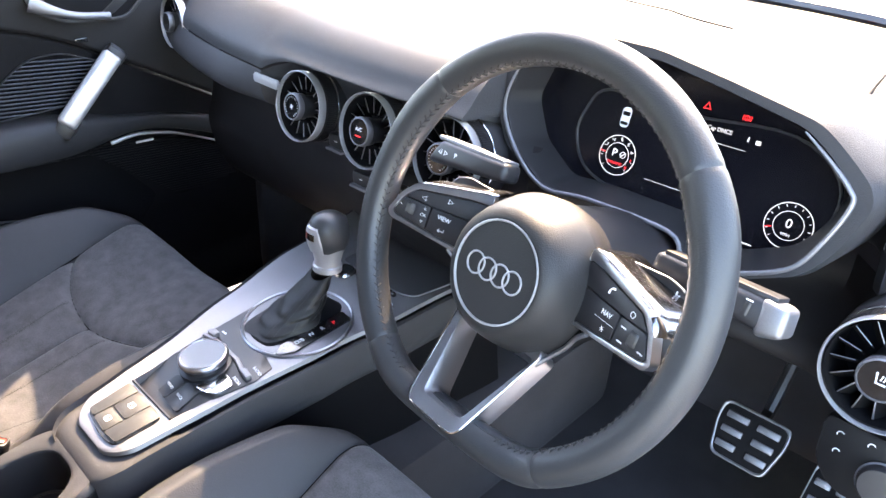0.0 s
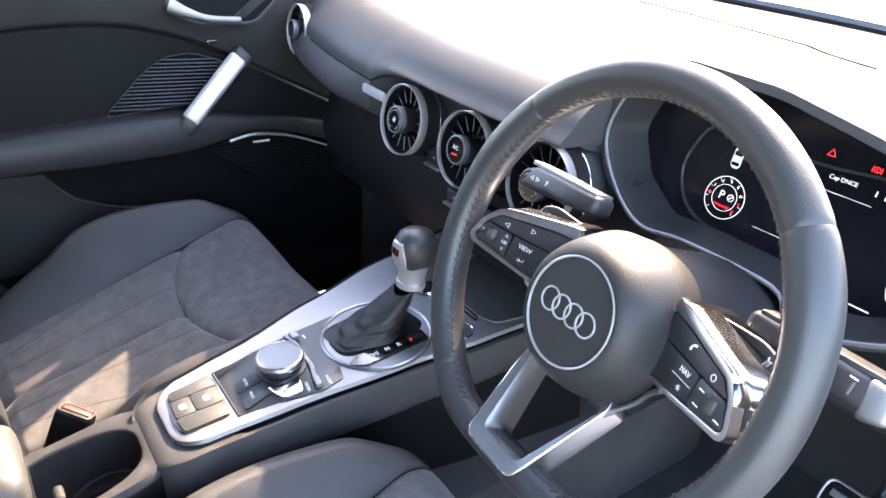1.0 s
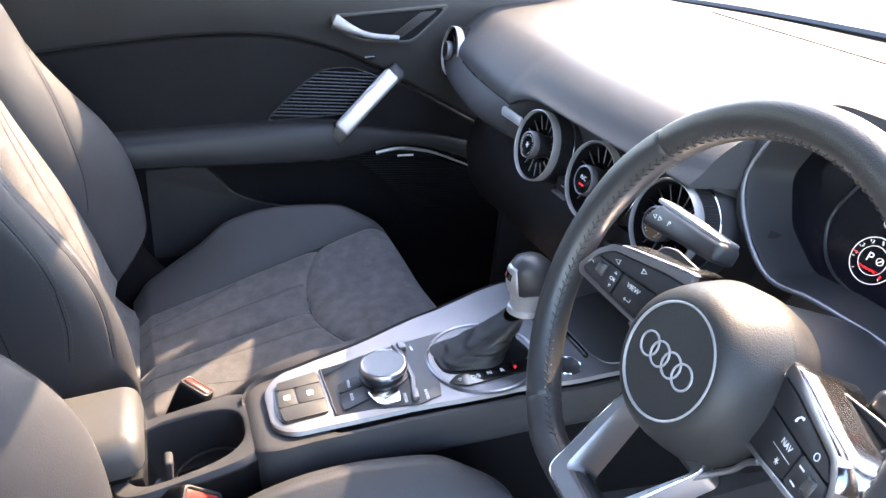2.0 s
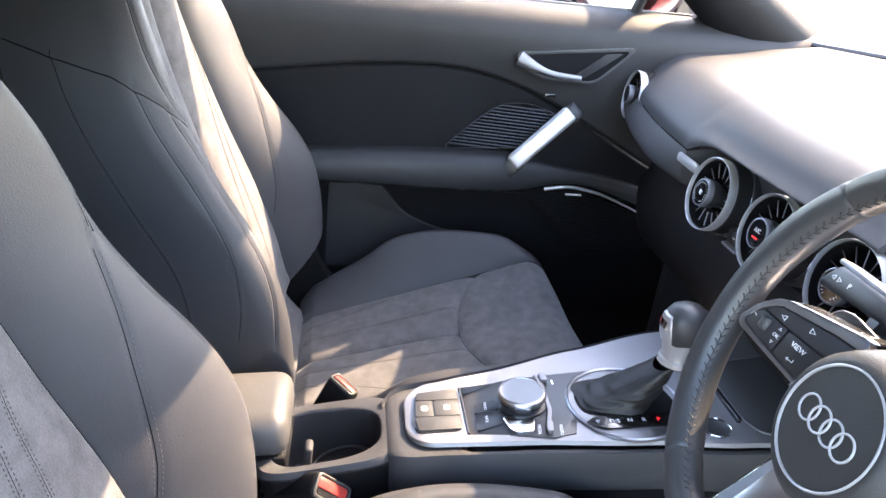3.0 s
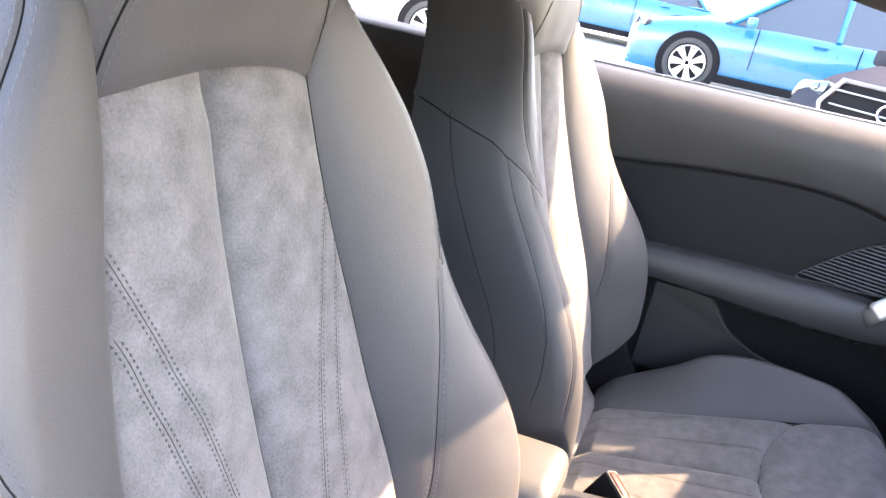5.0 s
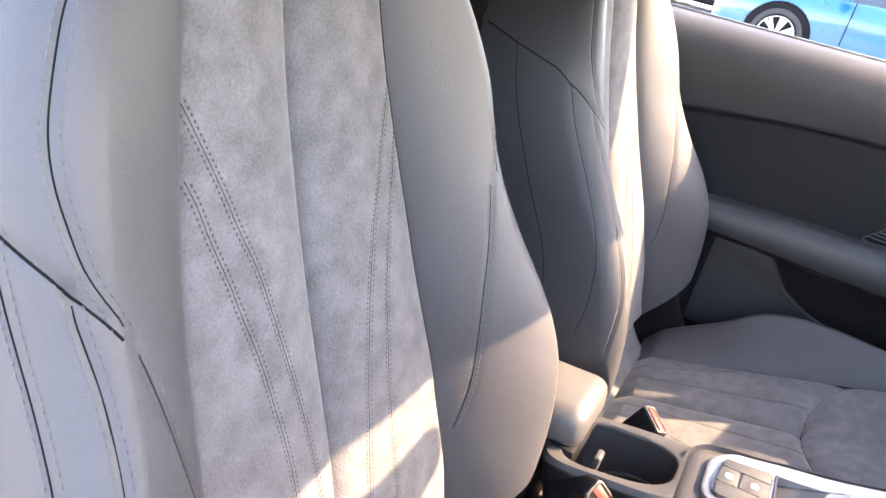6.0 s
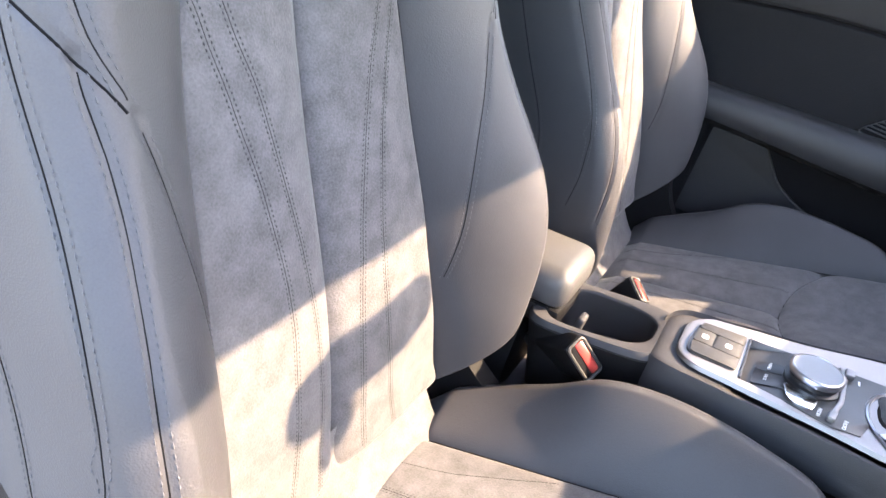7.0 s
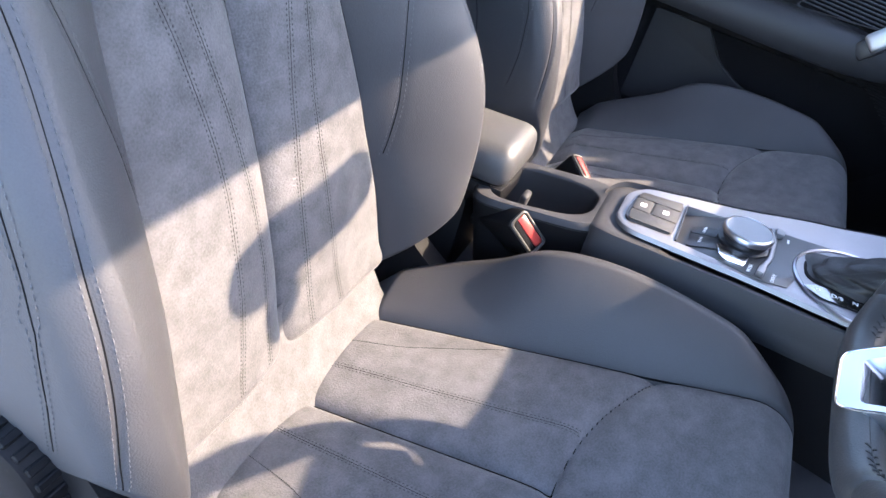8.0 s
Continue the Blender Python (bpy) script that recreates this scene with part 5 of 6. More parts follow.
part("dial_rest", plate(rounded_poly([(0.036, -0.117), (0.040, -0.078), (0.0655, -0.083), (0.0660, -0.102), (0.060, -0.110)], 0.004), 0.004, CM @ Matrix.Translation((0, 0, 0.0070)), 0.0015), CHROME, console, "polished silver hand rest below the dial")
for pts, word, at in (([(-0.004, -0.145), (0.014, -0.147), (0.018, -0.118), (-0.002, -0.116)], "MENU", (0.005, -0.132)), ([(0.0155, -0.147), (0.046, -0.148), (0.044, -0.112), (0.020, -0.116)], "BACK", (0.030, -0.134))):
    b = part("button", plate(rounded_poly(pts, 0.004), 0.003, SINK @ Matrix.Translation((0, 0, 0.0018)), 0.0006), HARD, console, "black menu button")
    lettering(word, 0.0050, SINK @ Matrix.Translation((at[0], at[1], 0.0022)) @ Matrix.Rotation(radians(-5), 4, "Z"), ICON, b)
bar = tube([CM @ Vector(p) for p in ((-0.044, -0.058, 0.0052), (-0.020, -0.0545, 0.0070), (0.030, -0.0565, 0.0070), (0.055, -0.0640, 0.0060))], 0.0032, 8, flat=0.7)
bar = part("toggle_bar", bar, SILVER, console, "thin silver toggle bar")
part("toggle", box((0.014, 0.010, 0.008), (0, 0, 0), 0.002), SILVER, bar, "small silver toggle").matrix_local = CM @ Matrix.Translation((-0.034, -0.050, 0.008))
part("toggle", box((0.018, 0.008, 0.008), (0, 0, 0), 0.002), SILVER, bar, "small silver toggle").matrix_local = CM @ Matrix.Translation((0.062, -0.0640, 0.0075)) @ Matrix.Rotation(radians(-10), 4, "Z")
for x, y, word in ((0.063, -0.0500, "RADIO"), (0.060, -0.0760, "MEDIA")):
    lettering(word, 0.0058, CM @ Matrix.Translation((x, y, 0.0043)) @ Matrix.Rotation(radians(-8), 4, "Z"), ICON, console)
for x, y in ((-0.030, -0.038), (-0.034, -0.063)):
    bm = box((0.009, 0.0024, 0.0003), (x, y, 0.0043))
    bm.transform(CM)
    part("printed_bar", bm, ICON, console, smooth=False)

# gear lever with gate ring and gaiter
lever = thing("gear_lever", (0, 0, 0), "black and silver automatic gear lever with leather gaiter", "gear lever", m=CM @ Matrix.Translation((GC[0], GC[1], 0.003)))
part("gate_ring", band(circle(0.0725, 64), circle(0.0690, 64), 0.004, Matrix.Translation((0, 0, 0.0020)), rise=0.0010), POLISHED, lever, "polished gate ring")
part("gate_plate", plate(circle(0.0690, 64), 0.002, Matrix.Translation((0, 0, 0.0004))), SILVER, lever, "satin silver gate plate")
part("gate_slot", plate(rounded_poly([(-0.050, -0.040), (-0.020, -0.062), (0.018, -0.058), (0.026, -0.030), (0.026, 0.050), (0.012, 0.064), (-0.030, 0.058), (-0.050, 0.030)], 0.016), 0.002, Matrix.Translation((0, 0, 0.0010)), 0.0004), BLACK, lever)
sel = part("selector_strip", plate(rounded_poly([(0.037, -0.061), (0.0265, -0.047), (0.0265, 0.052), (0.048, 0.050), (0.0490, -0.040)], 0.003), 0.003, Matrix.Translation((0, 0, 0.0028)), 0.0005), GLOSS, lever, "gloss black selector strip")
for at, ch in (((0.0375, -0.025), "D/S"), ((0.0370, -0.006), "N"), ((0.0375, 0.011), "R"), ((0.0385, 0.029), "P")):
    lettering(ch, 0.0088, Matrix.Translation((at[0], at[1], 0.0032)) @ Matrix.Rotation(radians(88), 4, "Z"), LIT_RED if ch == "P" else ICON, sel)
mark(sel, Matrix.Translation((0.0365, -0.0450, 0.0032)) @ Matrix.Rotation(radians(-3), 4, "Z"), ">")


def gaiter(u, v):
    t = 2 * math.pi * u
    k = 1 - v
    c = Vector((-0.014 + 0.022 * v, -0.010 + 0.054 * v ** 1.05, 0.001 + 0.066 * v ** 1.15))
    fold = 1 + 0.06 * math.sin(5 * t + 4 * v) * k + (0.05 * math.sin(v * 21 + 2 * t) + 0.025 * math.sin(v * 34 - 3 * t)) * min(1, 1.6 * k)
    rx, ry = (0.0175 + 0.022 * k ** 1.25) * fold, (0.0175 + 0.034 * k ** 1.2) * fold
    return c + Vector((rx * math.cos(t), ry * math.sin(t), -0.010 * v * math.sin(t) * -1))


gt = part("gaiter", grid(gaiter, span(0, 1, 61)[:-1], span(0, 1, 36), close_u=True)[0], GAITER, lever, "black leather gaiter with stitched seams")
bm = bmesh.new()
for u in (0.80, 0.845, 0.93):
    line = [gaiter(u, v) for v in span(0.06, 0.92, 60)]
    nrm = [(gaiter(u + 0.01, v) - gaiter(u - 0.01, v)).cross(gaiter(u, v + 0.01) - gaiter(u, v - 0.01)).normalized() for v in span(0.06, 0.92, 60)]
    stitches([p + n * 0.0003 for p, n in zip(line, nrm)], nrm, 0.0036, 0.0024, 0.0006, bm)
part("stitching", bm, THREAD, gt, kind="stuff", smooth=False)
KM = Matrix.Translation((0.008, 0.046, 0.044)) @ Matrix.Rotation(radians(-9), 4, "X")
part("lever_collar", lathe([(0.0160, 0.018), (0.0190, 0.0195), (0.0190, 0.0265), (0.0170, 0.0280), (0.0172, 0.034), (0.0200, 0.046), (0.0238, 0.060), (0.012, 0.064)], 44, KM, cap=True), SATIN_RING, lever, "silver lever collar")
KNOB = [(0.0205, 0.050), (0.0240, 0.058), (0.0258, 0.070), (0.0248, 0.082), (0.0205, 0.092), (0.0125, 0.0975), (0.0, 0.099)]
part("lever_knob", lathe(KNOB, 44, KM @ Matrix.Diagonal((1, 1.10, 1, 1)), cap=False), LEATHER_SMOOTH, lever, "round black leather gear knob")


def knob_skin(t, z, lift):
    r = lerp_table([(p[1], p[0]) for p in KNOB], z) + lift
    return KM @ Vector((r * math.cos(radians(t)), 1.10 * r * math.sin(radians(t)), z))


def knob_plate(u, v):
    z = 0.049 + 0.037 * v
    return knob_skin(-92 + (46 - 22 * v * v) * u, z, 0.0012 if abs(u) < 0.95 and v < 0.97 else -0.001)


pl = part("knob_plate", grid(knob_plate, span(-1, 1, 13), span(0, 1, 12))[0], SATIN_RING, lever, "silver plate on the knob")
bm, _ = grid(lambda u, v: knob_skin(-92 + 18 * u, 0.0675 + 0.009 * v, 0.0018), span(-1, 1, 7), span(0, 1, 4))
part("badge", bm, GLOSS, pl, "small black badge")
bm, _ = grid(lambda u, v: knob_skin(-104 + 5 * u, 0.0685 + 0.007 * v, 0.0022), span(-1, 1, 4), span(0, 1, 4))
part("badge_mark", bm, RED_PLASTIC, pl, "red mark on the badge")
# round cap, round recess and tray ahead of the lever
ct = part("socket_cap", lathe([(0.0, 0.008), (0.012, 0.008), (0.014, 0.006), (0.0145, 0.0)], 28, CM @ Matrix.Translation((-0.028, 0.156, 0.002)), cap=False), GLOSS, console, "round black socket cap with chrome rim")
part("cap_rim", lathe([(0.0145, 0.0), (0.0170, 0.004), (0.0150, 0.007)], 28, CM @ Matrix.Translation((-0.028, 0.156, 0.002)), cap=False), CHROME, ct)
dm = CM @ Matrix.Translation((0.074, 0.136, 0.003))
rc = part("round_recess", lathe([(0.0, 0.0004), (0.0150, 0.0004), (0.0160, 0.0010)], 32, dm, cap=False), PANEL, console, "round dark recess with silver edge")
part("recess_edge", lathe([(0.0155, 0.0006), (0.0170, 0.0016), (0.0180, 0.0)], 32, dm, cap=False), CHROME, rc)
mat_o = rounded_poly([(-0.055, 0.174), (0.066, 0.174), (0.090, 0.184), (0.102, 0.235), (0.112, 0.33), (-0.070, 0.33)], 0.010)
tm = part("tray_mat", plate(mat_o, 0.003, CM @ Matrix.Translation((0, 0, 0.0045)), 0.0006), PANEL, console, "dark woven tray mat")
part("tray_edge", tube([CM @ Vector((x, y, 0.0045)) for x, y in mat_o], 0.0012, 6, closed=True), SILVER, tm)
part("tray_slot", box((0.100, 0.006, 0.008), (0, 0, 0), 0.002), GLOSS, console, "black slot edge of the tray").matrix_local = CM @ Matrix.Translation((0.018, 0.168, 0.004))

# cup holder behind the console
CUP_M = axes((0.014, -0.322, 0.371), (1, 0, 0), (0, -0.20, 1))
cup = thing("cup_holder", (0, 0, 0), "black plastic cup holder between the seats", "cup holder")


def superellipse(a, b, n, cx=0.0, cy=0.0, count=48):
    out = []
    for k in range(count):
        t = 2 * math.pi * k / count
        c, s = math.cos(t), math.sin(t)
        out.append((cx + a * math.copysign(abs(c) ** (2 / n), c), cy + b * math.copysign(abs(s) ** (2 / n), s)))
    return out


o = superellipse(0.063, 0.086, 5)
hole = [(x * (1 + 0.10 * min(1, max(-1, -y / 0.06))), y) for x, y in superellipse(0.047, 0.066, 3.0, 0.002, -0.002)]
rings = [[CUP_M @ Vector((a[0] + (b[0] - a[0]) * k, a[1] + (b[1] - a[1]) * k, z)) for a, b in zip(o, hole)] for k, z in ((0, -0.010), (0.06, -0.004), (0.2, 0.0), (0.86, 0.0), (0.96, -0.0015), (1.0, -0.005))]
part("rim", hoops(rings), CONSOLE_SKIN, cup, "dark grey moulded rim of the holder")
bm = hoops([[CUP_M @ Vector((p[0] * k, p[1] * k, z)) for p in hole] for k, z in ((1, -0.004), (0.97, -0.03), (0.90, -0.070), (0.80, -0.076))], fill=True)
part("well", bm, HARD, cup)
bm = hoops([[CUP_M @ Vector((p[0] * k, p[1] * k, z)) for p in o] for k, z in ((1, -0.008), (0.96, -0.045), (0.86, -0.18))])
part("holder_side", bm, BLACK_PLASTIC, cup)
bm = box((0.022, 0.010, 0.050), (0, 0, 0), 0.004, 3)
bm.transform(CUP_M @ Matrix.Translation((0.004, -0.030, -0.034)) @ Matrix.Rotation(radians(-15), 4, "X"))
part("cup_tongue", bm, CONSOLE_SKIN, cup)
part("cup_ring", tube([CUP_M @ Vector((0.004 + 0.036 * math.cos(t), 0.012 + 0.040 * math.sin(t), -0.052)) for t in [2 * math.pi * k / 36 for k in range(36)]], 0.002, 6, closed=True), HARD, cup)

# armrest between the seats
arm = thing("armrest", (0, 0, 0), "leather armrest on a black box between the seats", "armrest")
bm = box((0.118, 0.22, 0.050), (0.0, 0, 0.012), 0.020, 4)
for v in bm.verts:
    v.co.z += 0.012 * (1 - (v.co.x / 0.06) ** 2) * (1 if v.co.z > 0.012 else 0)
AM = pose(-0.008, -0.475, 0.362, 5, 0, 0)
bm.transform(AM)
pad = part("armrest_pad", bm, ARM_LEATHER, arm, "leather armrest pad")
bm = box((0.112, 0.212, 0.028), (0.0, 0, -0.024), 0.006, 2)
bm.transform(AM)
part("armrest_lid", bm, BLACK_PLASTIC, arm, "black plastic lid below the pad")
bm = bmesh.new()
for z in (-0.006, -0.0015):
    ring = [AM @ Vector((x, y, z)) for x, y in rounded(0.1186, 0.2206, 0.020, 8)]
    dense = [ring[i].lerp(ring[(i + 1) % len(ring)], t / 12) for i in range(len(ring)) for t in range(12)]
    mid = AM.translation
    stitches(dense, [(p - mid).normalized() for p in dense], 0.0042, 0.003, 0.0008, bm)
part("stitching", bm, THREAD, pad, smooth=False, kind="stuff")
bm = box((0.13, 0.26, 0.30), (0.0, -0.53, 0.19), 0.02)
part("armrest_box", bm, BLACK_PLASTIC, arm, "black plastic box under the armrest")


# seat belt buckles
def make_buckle(at, along, way, label, size=1.0):
    m = axes(at, along, way) @ Matrix.Scale(size, 4)
    b = thing("seat_belt_buckle", at, label, "seat belt buckle", "seat belt buckles", m=m)
    body = part("buckle_body", box((0.055, 0.030, 0.075), (0, 0, -0.039), 0.006, 3), BLACK_PLASTIC, b)
    part("buckle_rim", band(rounded(0.053, 0.028, 0.006, 4), rounded(0.046, 0.021, 0.004, 4), 0.004, Matrix.Translation((0, 0, 0.0005)), rise=0.001), KEY, body, "grey edge of the buckle")
    part("release_button", box((0.045, 0.013, 0.020), (0, 0.004, -0.0095), 0.003), RED_PLASTIC, b, "red release button")
    part("slot", box((0.040, 0.005, 0.004), (0, -0.0065, -0.0025)), BLACK, b)
    part("stem", box((0.030, 0.010, 0.06), (0, 0, -0.10), 0.004), HARD, b)


make_buckle((0.092, -0.313, 0.352), (-0.28, 0.60, -0.75), (0.50, 0.62, 0.50), "black seat belt buckle with red button beside the seat")
make_buckle((-0.095, -0.303, 0.364), (0.55, 0.66, -0.20), (-0.05, 0.40, 0.88), "black seat belt buckle with red button beside the passenger seat", 0.78)

# pedals
def make_pedal(at, w, h, label):
    m = axes(at, (1, 0, 0), (0, -0.80, 0.60))
    p = thing("pedal", at, label, "pedal", "foot pedals", m=m)
    o = rounded_poly([(-w * 0.40, -h / 2), (w * 0.40, -h / 2), (w * 0.52, h * 0.15), (w * 0.50, h / 2), (-w * 0.50, h / 2), (-w * 0.52, h * 0.15)], 0.012)
    pad = part("pedal_pad", plate(o, 0.012, None, 0.003), BLACK, p, "black rubber pedal pad")
    part("pedal_frame", band(o, [(x * 0.93, y * 0.90) for x, y in o], 0.008, Matrix.Translation((0, 0, 0.001)), rise=0.001), SILVER, p, "brushed steel pedal frame")
    rows = 3 if h < 0.1 else 5
    for i in range(2):
        for j in range(rows):
            x, y = (i - 0.5) * w * 0.46, (j - (rows - 1) / 2) * h * 0.8 / rows
            part("tread_bar", box((w * (0.30 + 0.05 * j / rows), min(0.010, h * 0.4 / rows), 0.004), (x, y, 0.001), 0.0015), SILVER, pad, "raised steel tread bar")
    part("pedal_arm", tube([(0, 0, -0.012), (0, 0.05, -0.06), (0, 0.25, -0.06)], 0.009, 8), HARD, p)


make_pedal((0.478, 0.474, 0.264), 0.096, 0.082, "steel brake pedal with rubber studs")
make_pedal((0.598, 0.450, 0.212), 0.060, 0.16, "steel accelerator pedal with rubber studs")

# light switch panel below the driver's outer vent
LS_M = axes((0.625, 0.180, 0.540), (1, 0, 0), (0, -0.97, 0.24))
lsw = thing("light_switch", (0, 0, 0), "black light switch panel with a rotary knob", "light switch", m=LS_M)
part("switch_panel", plate(rounded_poly([(-0.030, 0.022), (0.045, 0.022), (0.045, -0.040), (-0.005, -0.040), (-0.026, -0.020)], 0.008), 0.02, None, 0.002), BLACK_PLASTIC, lsw)
kb = part("switch_knob", lathe([(0.017, 0.0), (0.0165, 0.010), (0.0150, 0.012), (0.0, 0.0125)], 36, Matrix.Translation((0.026, -0.014, 0))), HARD, lsw, "black rotary knob")
part("knob_edge", lathe([(0.0185, 0.0), (0.0190, 0.002), (0.0175, 0.003)], 36, Matrix.Translation((0.026, -0.014, 0)), cap=False), SILVER, lsw)
for at in ((-0.014, 0.010), (-0.012, -0.006), (0.010, 0.012)):
    mark(lsw, Matrix.Translation((at[0], at[1], 0.0004)), "arc")
# ---------------------------------------------------------------- passenger door
def crease(y):
    return hermite([(-0.75, 0.62), (-0.485, 0.662), (-0.268, 0.691), (-0.105, 0.695), (0.011, 0.671), (0.111, 0.629), (0.27, 0.548), (0.42, 0.472), (0.64, 0.38)], y)


def door_x(y, z):
    """Inner face of the door: upper roll, creased lower field, armrest and pocket."""
    zc = crease(y)
    if z >= zc:
        top = max(0.0, (z - 0.755) / 0.0715)
        x = -0.662 + 0.018 * math.sin(min(1.0, (z - zc) / (0.768 - zc)) * math.pi / 2) - 0.068 * (1 - math.sqrt(max(0.0, 1 - min(1.0, top) ** 2.2)))
        return x - 0.007 * math.exp(-((z - zc) / 0.0035) ** 2)
    x = -0.670 - 0.006 * math.exp(-((zc - z) / 0.004) ** 2)
    x -= 0.026 * smooth01((0.445 - z) / 0.008) * smooth01((y + 0.36) / 0.02)
    x += 0.03 * smooth01((0.16 - z) / 0.1)
    return x


def door_z(y, v):
    """Rows of the door panel, gathered at the crease."""
    zc = crease(y)
    if v <= 0.7:
        return 0.05 + (zc - 0.0003 - 0.05) * (1 - (1 - v / 0.7) ** 1.35)
    return zc + (0.826 - zc) * ((v - 0.7) / 0.3) ** 1.3


door = thing("passenger_door", (0, 0, 0), "dark car door with black leather trim and silver pull", "car door")
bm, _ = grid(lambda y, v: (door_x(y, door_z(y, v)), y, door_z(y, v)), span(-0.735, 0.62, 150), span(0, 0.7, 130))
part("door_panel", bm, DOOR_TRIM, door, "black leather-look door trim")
bm, _ = grid(lambda y, v: (door_x(y, door_z(y, v)), y, door_z(y, v)), span(-0.735, 0.62, 150), span(0.7001, 1, 60))
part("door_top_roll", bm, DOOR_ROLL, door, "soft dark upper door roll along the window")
bm, _ = grid(lambda y, z: (-0.72 - 0.12 * math.sin(min(1, (0.83 - z) / 0.35) * math.pi / 2), y, z), span(-0.735, 0.60, 12), span(-0.02, 0.826, 20))
part("door_skin", bm, RED_PAINT, door, "glossy red outer door skin")
bm = box((0.03, 1.2, 0.018), (-0.722, -0.14, 0.818), 0.005)
part("window_seal", bm, HARD, door, "black rubber window seal")
bm = box((0.004, 1.16, 0.004), (-0.712, -0.14, 0.828), 0.001)
part("seal_trim", bm, SILVER, door)


BEAM_TOP = [(-0.735, 0.500), (-0.37, 0.521), (-0.19, 0.531), (-0.02, 0.534), (0.05, 0.526), (0.12, 0.512), (0.22, 0.498), (0.32, 0.474), (0.39, 0.449), (0.46, 0.415)]
BEAM_LOW = [(-0.735, 0.452), (-0.36, 0.462), (-0.12, 0.459), (0.0, 0.460), (0.06, 0.466), (0.12, 0.478), (0.17, 0.478), (0.235, 0.464), (0.32, 0.434), (0.39, 0.402), (0.46, 0.362)]
BEAM_OUT = [(-0.735, 0.046), (-0.2, 0.050), (0.0, 0.046), (0.1, 0.030), (0.25, 0.018), (0.46, 0.008)]
BEAM_SEC = [(-0.10, 0.02), (0.30, 0.012), (0.62, 0.0), (0.84, -0.10), (0.96, -0.30), (1.0, -0.55), (0.97, -0.80), (0.86, -0.94), (0.55, -1.0), (-0.40, -1.0)]


def beam(i, y):
    zt, zb, d = hermite(BEAM_TOP, y), hermite(BEAM_LOW, y), hermite(BEAM_OUT, y)
    return (-0.668 + d * BEAM_SEC[i][0], y, zt + (zt - zb) * BEAM_SEC[i][1])


ARM_SKIN = material("door_armrest_skin", (0.020, 0.0205, 0.023), 0.48, spec=0.32, grain=0.3, grain_size=900, bump=0.4, stains=0.25, cells=True)
part("door_armrest", grid(beam, range(10), span(-0.735, 0.46, 90))[0], ARM_SKIN, door, "black leather door armrest")


def door_m(x):
    return Matrix(((0, 0, 1, x), (1, 0, 0, 0), (0, 1, 0, 0), (0, 0, 0, 1)))


# inner handle
bez = rounded_poly([(-0.010, 0.738), (0.235, 0.766), (0.160, 0.688), (0.055, 0.690), (0.015, 0.706)], 0.02, 5)
bez_i = rounded_poly([(0.000, 0.733), (0.222, 0.758), (0.156, 0.694), (0.058, 0.696), (0.022, 0.709)], 0.017, 5)
h = part("handle_bezel", band(bez, bez_i, 0.012, door_m(-0.640), rise=0.001), HARD, door, "black handle bezel")
part("handle_bowl", plate(bez_i, 0.004, door_m(-0.6425)), BLACK, h)
bm = tube(catmull([(-0.640, 0.002, 0.728), (-0.630, 0.030, 0.716), (-0.626, 0.070, 0.705), (-0.630, 0.125, 0.700)], 6), lambda t: 0.0145 - 0.0085 * min(1, t * 1.9), 12, flat=0.7, up=(1, 0, 0))
part("inner_handle", bm, SILVER, h, "silver inner door handle")
part("lock_switch", plate(rounded_poly([(0.135, 0.700), (0.205, 0.752), (0.170, 0.748), (0.115, 0.703)], 0.005), 0.006, door_m(-0.640), 0.001), HARD, h)
# grab pull
d0, d1 = Vector((-0.656, 0.014, 0.526)), Vector((-0.656, 0.114, 0.635))
ax = (d1 - d0).normalized()
m = axes((d0 + d1) / 2 + Vector((0.036, 0, 0)), ax, Vector((1, -0.25, 0.2)))
bm = box((0.152, 0.034, 0.016), (0, 0, 0), 0.0075, 4)
bm.transform(m)
pull = part("grab_pull", bm, SATIN_RING, door, "satin silver grab pull")
bm = box((0.176, 0.030, 0.012), (0, 0, 0), 0.004)
bm.transform(m @ Matrix.Translation((0.004, -0.002, -0.013)))
part("pull_back", bm, HARD, pull, "black back of the grab pull")
for k, wide in ((-1, 0.044), (1, 0.026)):
    bm = box((wide, 0.034, 0.045), (0, 0, 0), 0.006)
    bm.transform(m @ Matrix.Translation((k * 0.076, -0.004, -0.024)))
    part("pull_foot", bm, HARD, pull)


def inside(poly, x, y):
    hit, n = False, len(poly)
    for i in range(n):
        (x0, y0), (x1, y1) = poly[i], poly[(i + 1) % n]
        if (y0 > y) != (y1 > y) and x < (x1 - x0) * (y - y0) / (y1 - y0) + x0:
            hit = not hit
    return hit


def ribs(poly, x, pitch, slope, mat, parent, name="grille_ribs"):
    """Slanting ribs that fill an outline on the door."""
    ys, zs = [p[0] for p in poly], [p[1] for p in poly]
    bm = bmesh.new()
    c = min(zs) - slope * max(ys)
    while c < max(zs) - slope * min(ys):
        run = None
        for k in range(121):
            y = min(ys) + (max(ys) - min(ys)) * k / 120
            ok = inside(poly, y, c + slope * y)
            if ok and run is None:
                run = y
            if run is not None and (not ok or k == 120):
                if y - run > 0.004:
                    tube([(x, run, c + slope * run), (x, y, c + slope * y)], pitch * 0.24, 6, bm=bm)
                run = None
        c += pitch
    return part(name, bm, mat, parent, smooth=True, kind="stuff")


